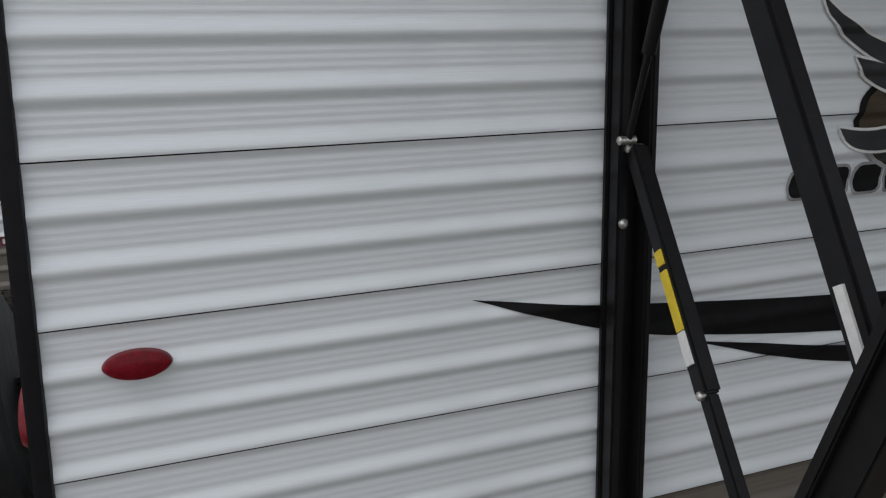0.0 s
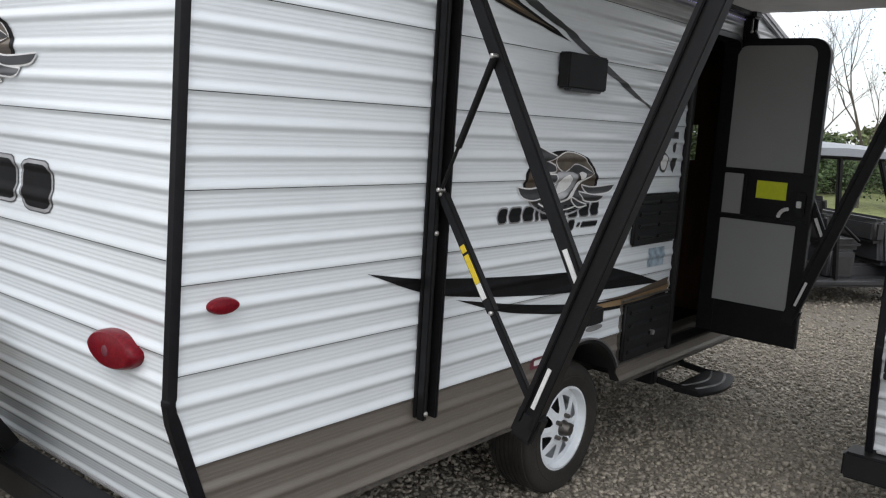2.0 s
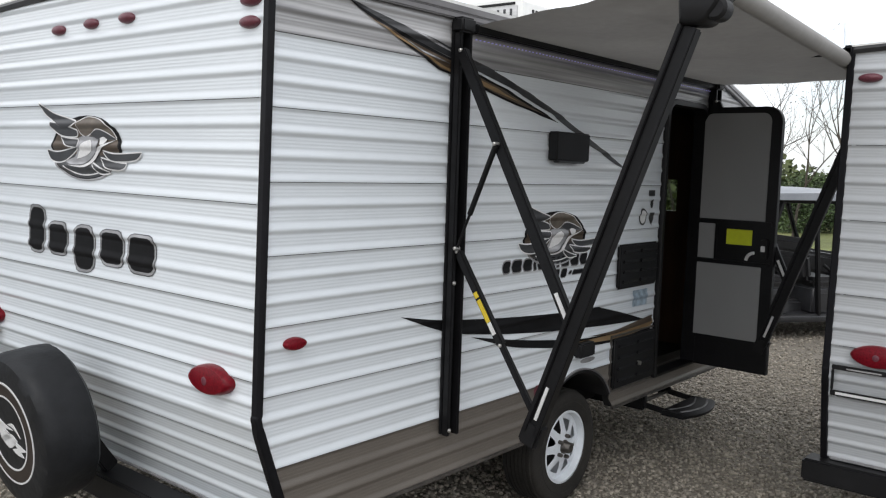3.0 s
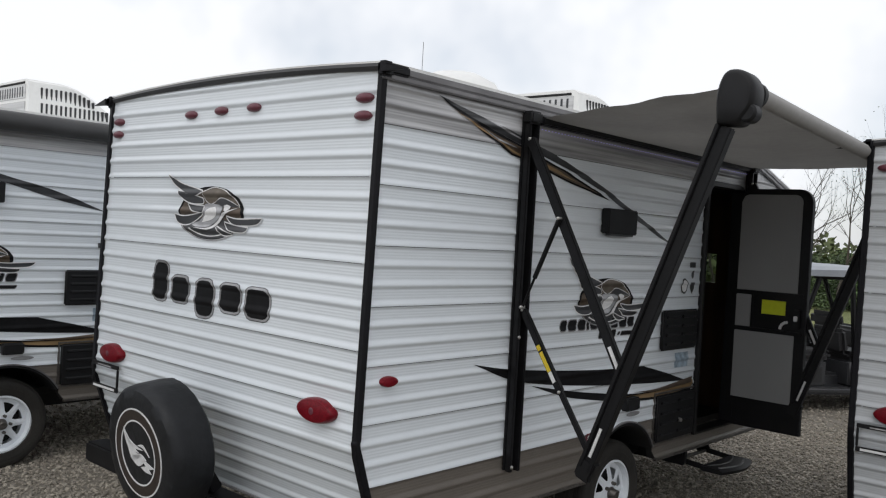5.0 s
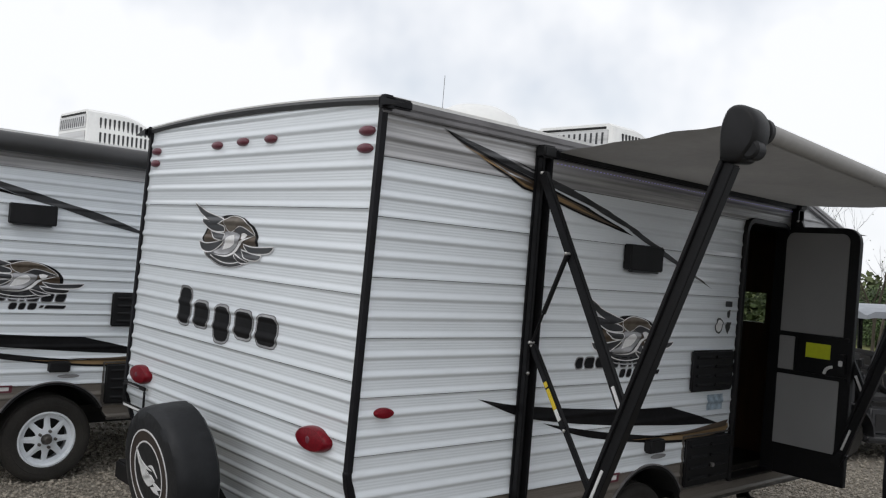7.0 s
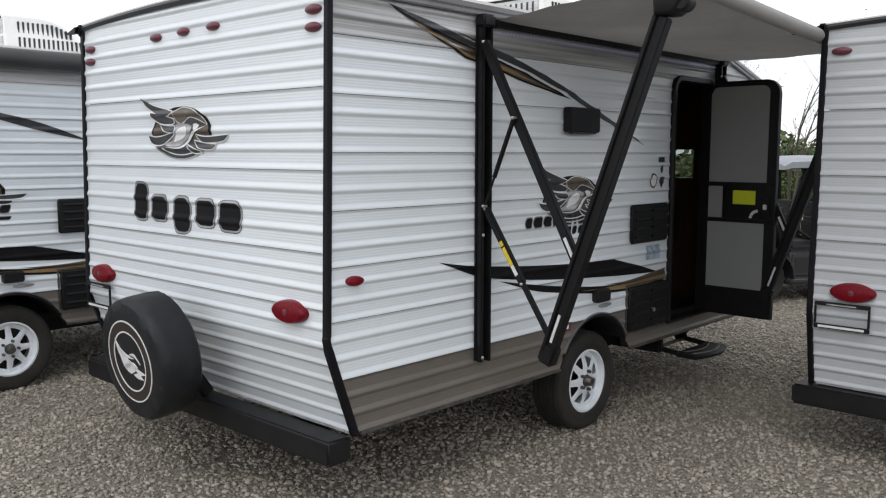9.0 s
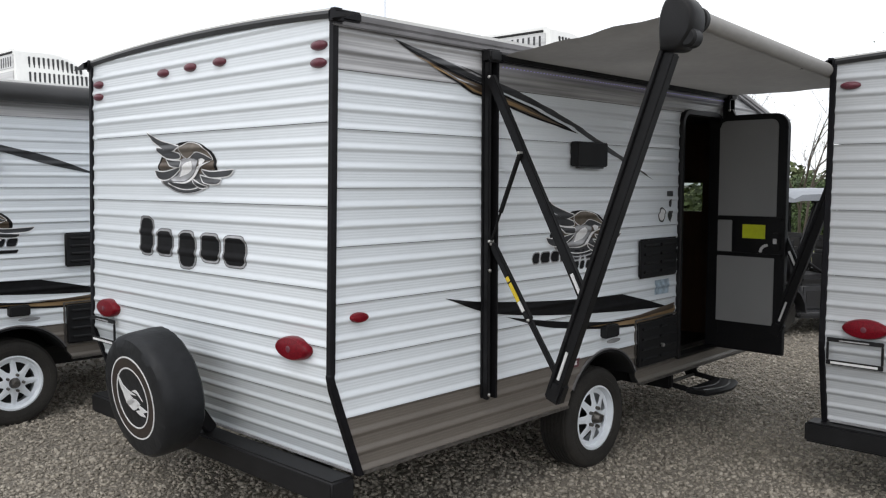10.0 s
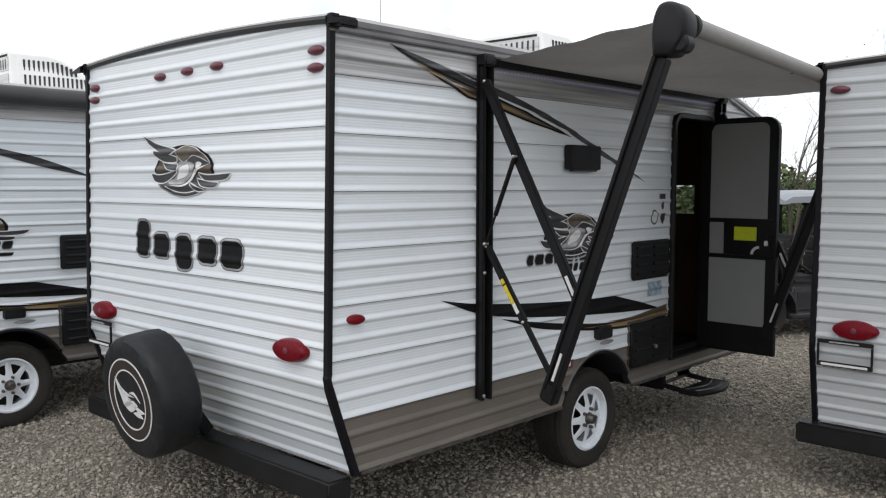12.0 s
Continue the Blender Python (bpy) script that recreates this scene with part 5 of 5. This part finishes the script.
# ---- utility vehicle ----
def utility_vehicle(x, y, turn):
    """An open four-seat side-by-side vehicle; it faces local +x."""
    v = thing("utility_vehicle", x, y, GROUND, "dark open utility vehicle with seats and a pale roof", "vehicle", turn=turn)

    def tub():
        bm = box((-0.68, -0.70, 0.20), (0.95, 0.70, 0.29), 0.03, 3)
        box((-1.25, -0.45, 0.26), (1.4, 0.45, 0.42), 0.03, 3, bm)
        return bm

    part("floor_pan", tub(), M_UTV, v)
    part("cargo_bed", box((-1.55, -0.66, 0.58), (-0.80, 0.66, 0.92), 0.05, 3), M_UTV, v)

    def bonnet():
        bm = box((0.70, -0.62, 0.42), (1.62, 0.62, 0.95), 0.06, 3)
        for p in bm.verts:
            if p.co.z > 0.7:
                p.co.z -= 0.22 * max(0.0, (p.co.x - 0.9))
                p.co.y *= 0.88
        return bm

    part("bonnet", bonnet(), M_UTV, v, "dark grey sloping bonnet")
    part("dashboard", box((0.58, -0.60, 0.66), (0.76, 0.60, 0.93), 0.05, 3), M_SEAT, v)
    for sx in (-0.64, 0.0):
        for sy in (-0.34, 0.34):
            seat = new("seat")
            seat.parent = v
            part("seat_base", box((sx + 0.02, sy - 0.30, 0.28), (sx + 0.36, sy + 0.30, 0.60), 0.03, 3), M_UTV, seat)
            part("base_panel", box((sx + 0.08, sy - 0.306 if sy < 0 else sy + 0.29, 0.33), (sx + 0.30, sy - 0.29 if sy < 0 else sy + 0.306, 0.53), 0.012, 2), M_SEAT, seat)
            part("cushion", box((sx, sy - 0.31, 0.60), (sx + 0.42, sy + 0.31, 0.71), 0.045, 4), M_SEAT, seat)
            lean = Matrix.Translation((sx, 0, 0.7)) @ Matrix.Rotation(radians(-9), 4, "Y") @ Matrix.Translation((-sx, 0, -0.7))
            part("backrest", turned(box((sx - 0.09, sy - 0.30, 0.68), (sx + 0.02, sy + 0.30, 0.98), 0.045, 4), lean), M_SEAT, seat)
            part("shoulder_roll", turned(box((sx - 0.10, sy - 0.28, 0.985), (sx + 0.01, sy + 0.28, 1.17), 0.05, 4), lean), M_SEAT, seat)
    for sy in (-0.66, 0.66):
        for p, q in (((-0.74, sy, 0.8), (-0.44, sy * 0.94, 1.58)), ((0.10, sy, 0.27), (0.0, sy * 0.94, 1.58)), ((0.80, sy * 0.95, 0.90), (0.52, sy * 0.92, 1.58))):
            part("cage_post", beam(p, q, 0.055, 0.05, (0, 1, 0), 0.012), M_BLACK, v)
        part("cage_rail", rod((-0.50, sy * 0.94, 1.58), (0.55, sy * 0.94, 1.58), 0.028, 10), M_BLACK, v)
        part("grab_rail", rod((0.12, sy, 0.86), (0.34, sy, 0.70), 0.018, 8), M_BLACK, v)
        part("hip_guard", rod((-0.56, sy, 0.86), (-0.30, sy, 0.70), 0.018, 8), M_BLACK, v)

    def canopy():
        bm = bmesh.new()
        n, outline = 28, []
        for k in range(n + 1):
            y = -0.72 + 1.44 * k / n
            lift = 0.035 * (0.5 - 0.5 * math.cos(2 * math.pi * 4 * k / n)) + 0.03 * math.cos(y * 1.9)
            outline.append((y, 1.60 + lift))
        rings = []
        for x, drop, grow in ((-0.78, 0.05, 0.96), (-0.70, 0.0, 1.0), (0.0, -0.02, 1.0), (0.62, 0.0, 1.0), (0.72, 0.05, 0.97)):
            rings.append(([bm.verts.new((x, y * grow, z + 0.05 - drop)) for y, z in outline], [bm.verts.new((x, y * grow, 1.585 - drop * 0.4)) for y, z in outline]))
        for (t0, l0), (t1, l1) in zip(rings, rings[1:]):
            for k in range(n):
                bm.faces.new((t0[k], t0[k + 1], t1[k + 1], t1[k]))
                bm.faces.new((l0[k], l1[k], l1[k + 1], l0[k + 1]))
            for k in (0, n):
                bm.faces.new((t0[k], t1[k], l1[k], l0[k]))
        for top, low in (rings[0], rings[-1]):
            for k in range(n):
                bm.faces.new((top[k], low[k], low[k + 1], top[k + 1]))
        return bm

    part("roof", canopy(), M_UTVROOF, v, "pale grey ribbed moulded roof")
    v.scale = (0.95, 0.95, 0.95)
    screen = part("windscreen", beam((0.80, 0, 0.93), (0.53, 0, 1.57), 0.008, 1.16, (0, 1, 0), 0.0), M_PANE, v, "clear windscreen")
    screen.visible_shadow = False
    part("steering_wheel", lathe([(0.16, -0.012), (0.172, 0), (0.16, 0.012), (0.148, 0)], pose(0.46, 0.34, 0.92, 0, -55), 28, closed=True), M_BLACK, v)
    part("steering_column", rod((0.46, 0.34, 0.92), (0.66, 0.34, 0.80), 0.02, 8), M_BLACK, v)
    for wx in (-1.0, 1.25):
        for sy in (-1, 1):
            wh = new("wheel")
            wh.parent = v
            wh.matrix_local = pose(wx, sy * 0.62, 0.28, 90 * -sy, 0, 0)
            prof = [(0.17, -0.1), (0.245, -0.115), (0.275, -0.09), (0.28, 0.0), (0.275, 0.09), (0.245, 0.115), (0.17, 0.1)]

            def knobby():
                bm = lathe(prof, Matrix.Identity(4), 36, closed=True)
                for p in bm.verts:
                    rad = math.hypot(p.co.x, p.co.y)
                    if rad > 0.27 and round(math.atan2(p.co.y, p.co.x) / (2 * math.pi / 36)) % 2:
                        p.co.x *= 0.955
                        p.co.y *= 0.955
                return bm

            part("tyre", kept("utvtyre", knobby), M_RUBBER, wh)
            part("rim", kept("utvrim", lambda: lathe([(0.18, 0.06), (0.165, 0.085), (0.145, 0.05), (0.06, 0.06), (0.02, 0.075)], Matrix.Identity(4), 28)), M_DARK, wh)
            for k in range(7):
                for side in (-1, 1):
                    spoke = part("rim_spoke", kept("utvspoke%d" % side, lambda: beam((0.05, side * 0.010, 0.088), (0.158, side * 0.030, 0.082), 0.016, 0.018, (0, 0, 1), 0.003)), M_BRIGHT, wh, "bright machined spoke")
                    spoke.matrix_local = pose(0, 0, 0, 0, 0, 360 * k / 7)
            part("mudguard", kept("guard", lambda: wheel_guard()), M_UTV, wh).matrix_local = pose(0, 0, 0)
    return v


def wheel_guard():
    bm = bmesh.new()
    rings = []
    for k in range(11):
        a = math.pi * k / 10
        rings.append([bm.verts.new((r * math.cos(a), s * r * math.sin(a), h)) for r, h, s in ((0.36, -0.14, 1), (0.36, 0.15, 1), (0.38, 0.15, 1), (0.38, -0.14, 1))])
    for a, b in zip(rings, rings[1:]):
        for j in range(4):
            bm.faces.new((a[j], a[(j + 1) % 4], b[(j + 1) % 4], b[j]))
    bm.faces.new(rings[0]), bm.faces.new(rings[-1])
    return bm


# ---- trees and woods ----
def limb(verts, faces, p, q, r0, r1, sides=5):
    d = (q - p).normalized()
    s = d.orthogonal().normalized()
    n = d.cross(s)
    base = len(verts)
    for c, r in ((p, r0), (q, r1)):
        for k in range(sides):
            a = 2 * math.pi * k / sides
            verts.append(c + s * (r * math.cos(a)) + n * (r * math.sin(a)))
    for k in range(sides):
        faces.append((base + k, base + (k + 1) % sides, base + sides + (k + 1) % sides, base + sides + k))


def branches(rng, height, spread, depth):
    """Limbs of a leafless tree, forking to fine twigs."""
    verts, faces, tips = [], [], []

    def grow(p, d, length, r, level):
        steps = 3
        for _ in range(steps):
            d = (d + Vector((rng.uniform(-1, 1), rng.uniform(-1, 1), rng.uniform(-0.3, 0.6))) * 0.22).normalized()
            q = p + d * (length / steps)
            limb(verts, faces, p, q, r, r * 0.82, 6 if level < 2 else 4)
            p, r = q, r * 0.82
            if level < depth and rng.random() < 0.75:
                side = Vector((rng.uniform(-1, 1), rng.uniform(-1, 1), rng.uniform(-0.1, 0.9)))
                grow(p, (d * (1.1 - spread) + side * spread).normalized(), length * rng.uniform(0.5, 0.72), r * 0.72, level + 1)
        if level < depth:
            grow(p, d, length * 0.62, r * 0.8, level + 1)
        tips.append(p)

    grow(Vector((0, 0, 0)), Vector((0, 0, 1)), height * 0.42, height * 0.010, 0)
    return verts, faces, tips


def raw_mesh(name, verts, faces):
    me = bpy.data.meshes.new(name)
    me.from_pydata([tuple(v) for v in verts], [], faces)
    return me


def bare_tree(x, y, height, seed):
    rng = random.Random(seed)
    t = thing("bare_tree", x, y, GROUND, "leafless grey tree with fine upright twigs", "tree", "leafless trees")
    v, f, tips = branches(rng, height, 0.55, 4)
    part("trunk", raw_mesh("trunk", v, f), M_BARK, t)
    lv, lf = [], []
    for p in tips[::3]:
        for _ in range(1):
            tuft(rng, lv, lf, p + Vector([rng.uniform(-0.15, 0.15) for _ in range(3)]), 0.055)
    part("crown", raw_mesh("crown", lv, lf), M_LEAF2, t, "few small leaves at the twig ends")


def tuft(rng, verts, faces, c, size):
    """One small bent leaf or spray."""
    d = Vector((rng.uniform(-1, 1), rng.uniform(-1, 1), rng.uniform(-0.6, 0.8))).normalized()
    s = d.orthogonal().normalized() * size * 0.35
    b = len(verts)
    verts += [c, c + d * size * 0.5 + s, c + d * size, c + d * size * 0.5 - s]
    faces.append((b, b + 1, b + 2, b + 3))


def conifer(x, y, height, width, seed, mat):
    rng = random.Random(seed)
    t = thing("evergreen_tree", x, y, GROUND, "dark green evergreen with an uneven crown", "tree", "evergreens")
    v, f = [], []
    p = Vector((0, 0, 0))
    limbs = []
    for k in range(10):
        q = Vector((rng.uniform(-0.08, 0.08), rng.uniform(-0.08, 0.08), height * (k + 1) / 10))
        limb(v, f, p, q, height * 0.018 * (1 - k / 11), height * 0.018 * (1 - (k + 1) / 11), 7)
        p = q
    lv, lf = [], []
    for _ in range(90):
        h = rng.uniform(0.12, 0.98)
        a = rng.uniform(0, 2 * math.pi)
        reach = width * (1 - h) ** 0.7 * rng.uniform(0.55, 1.15) + 0.15
        base = Vector((0, 0, h * height))
        tip = base + Vector((math.cos(a) * reach, math.sin(a) * reach, rng.uniform(-0.1, 0.35) * reach))
        limb(v, f, base, tip, 0.03, 0.008, 4)
        for _ in range(int(120 + 190 * reach)):
            s = rng.uniform(0.2, 1.05)
            c = base.lerp(tip, s) + Vector([rng.gauss(0, 0.16) for _ in range(3)])
            tuft(rng, lv, lf, c, rng.uniform(0.05, 0.11))
    part("trunk", raw_mesh("trunk", v, f), M_BARK, t)
    part("crown", raw_mesh("crown", lv, lf), mat, t)


def woods():
    """The far edge of the wood and its scrub, uncounted."""
    rng = random.Random(7)
    lv, lf = [], []
    for _ in range(520):
        x = rng.uniform(-60, 45)
        y = rng.uniform(31, 40) - 0.12 * abs(x)
        h = rng.uniform(1.0, 2.3) * (1 + 0.15 * math.sin(x * 0.4))
        w = rng.uniform(0.9, 2.0)
        for _ in range(130):
            z = h * rng.random() ** 0.8
            r = w * (1 - (z / h) ** 2) ** 0.5
            a = rng.uniform(0, 2 * math.pi)
            c = Vector((x + math.cos(a) * r * rng.random() ** 0.4, y + math.sin(a) * r * rng.random() ** 0.4, GROUND + z))
            tuft(rng, lv, lf, c, rng.uniform(0.18, 0.4))
    w = part("woods", raw_mesh("woods", lv, lf), M_LEAF2, None)
    tagged(w, "scrubby green wood edge behind the field", "woods", kind="stuff")


# ---- gravel ----
def gravel(n, x0, x1, y0, y1, small, big, seed):
    """Loose stones, each a lump of eight corners."""
    rng = np.random.default_rng(seed)
    cube = np.array([[-1, -1, -1], [1, -1, -1], [1, 1, -1], [-1, 1, -1], [-1, -1, 1], [1, -1, 1], [1, 1, 1], [-1, 1, 1]], float) * 0.62
    quads = np.array([[0, 3, 2, 1], [4, 5, 6, 7], [0, 1, 5, 4], [1, 2, 6, 5], [2, 3, 7, 6], [3, 0, 4, 7]])
    v = cube[None] * rng.uniform(0.62, 1.25, (n, 8, 3)) * rng.uniform([0.7, 0.55, 0.4], [1.3, 1.0, 0.8], (n, 3))[:, None]
    a = rng.uniform(0, 2 * np.pi, n)
    tilt = rng.normal(0, 0.35, n)
    c, s = np.cos(tilt)[:, None], np.sin(tilt)[:, None]
    x, y, z = v[..., 0].copy(), v[..., 1].copy(), v[..., 2].copy()
    x, z = x * c - z * s, x * s + z * c
    c, s = np.cos(a)[:, None], np.sin(a)[:, None]
    x, y = x * c - y * s, x * s + y * c
    size = rng.uniform(0, 1, n) ** 1.8 * (big - small) + small
    x, y, z = x * size[:, None], y * size[:, None], z * size[:, None]
    px, py = rng.uniform(x0, x1, n), rng.uniform(y0, y1, n)
    verts = np.stack([x + px[:, None], y + py[:, None], GROUND + z + (size * rng.uniform(0.1, 0.45, n))[:, None]], -1).reshape(-1, 3)
    faces = (quads[None] + 8 * np.arange(n)[:, None, None]).reshape(-1, 4)
    me = bpy.data.meshes.new("gravel_stones")
    me.vertices.add(len(verts))
    me.vertices.foreach_set("co", verts.ravel())
    me.loops.add(faces.size)
    me.loops.foreach_set("vertex_index", faces.ravel().astype(np.int32))
    me.polygons.add(len(faces))
    me.polygons.foreach_set("loop_start", np.arange(0, faces.size, 4, dtype=np.int32))
    me.polygons.foreach_set("loop_total", np.full(len(faces), 4, dtype=np.int32))
    me.update(calc_edges=True)
    me.validate()
    return tagged(part("gravel_stones", me, M_STONE), "loose grey and tan gravel stones", "gravel", kind="stuff")


# ---- the place ----
main = trailer(0, 0, "white ribbed aluminium travel trailer, brown skirt, door standing open", True)
left_one = trailer(-3.42, -2.06, "white ribbed travel trailer with its awning rolled up", False, True, 0.015)
# this one has a straighter rear wall, so its meshes are its own
REAR["fold"] = 0.05
MESHES.clear()
right_one = trailer(1.085 + W, 2.50, "ribbed travel trailer in darker grey siding, parked on the gravel", False, False, 0.042, M_SIDING_DARKER)
REAR["fold"] = BEND_Y
awning_open()
awning_rolled(-3.42, -2.06)
entry_step(main)
interior(main)
utility_vehicle(-1.08, 8.28, 55)

bmg = bmesh.new()
bmesh.ops.create_grid(bmg, x_segments=2, y_segments=2, size=600)
bmesh.ops.translate(bmg, verts=bmg.verts, vec=(0, 0, GROUND))
tagged(part("ground", bmg, M_GRAVEL, smooth=0), "grey-brown gravel ground", "ground", kind="structure")
field = part("field", box((-120, 17, GROUND - 0.05), (120, 300, GROUND + 0.012)), M_GRASS, None, smooth=0)
tagged(field, "dry yellow-green grass field", "field", kind="structure")

for x, y, h, s in ((-8.2, 23.0, 5.2, 3), (-6.0, 24.5, 5.6, 5), (-3.9, 22.5, 5.9, 11), (-10.5, 26.0, 5.2, 13), (-1.2, 25.0, 5.4, 17), (-7.0, 23.5, 5.4, 19), (-7.7, 25.0, 5.8, 29)):
    bare_tree(x, y, h, s)
for x, y, h, w, s in ((-2.4, 24.0, 6.0, 1.9, 21), (-0.3, 24.5, 6.4, 2.1, 22), (-8.6, 28.0, 1.7, 2.0, 23), (-6.4, 27.5, 1.6, 1.8, 25), (-17.0, 24.0, 4.6, 2.0, 26), (2.2, 25.0, 6.2, 2.2, 27)):
    conifer(x, y, h, w, s, M_LEAF if s % 2 else M_LEAF2)
woods()
gravel(135000, -4.8, 4.2, -1.3, 6.8, 0.008, 0.022, 1)
gravel(26000, -6.0, 3.5, 6.8, 16.0, 0.012, 0.028, 2)
gravel(14000, -5.0, 6.5, -5.5, -1.3, 0.010, 0.022, 4)
gravel(12000, -9.0, -4.8, -2.5, 6.8, 0.012, 0.026, 3)
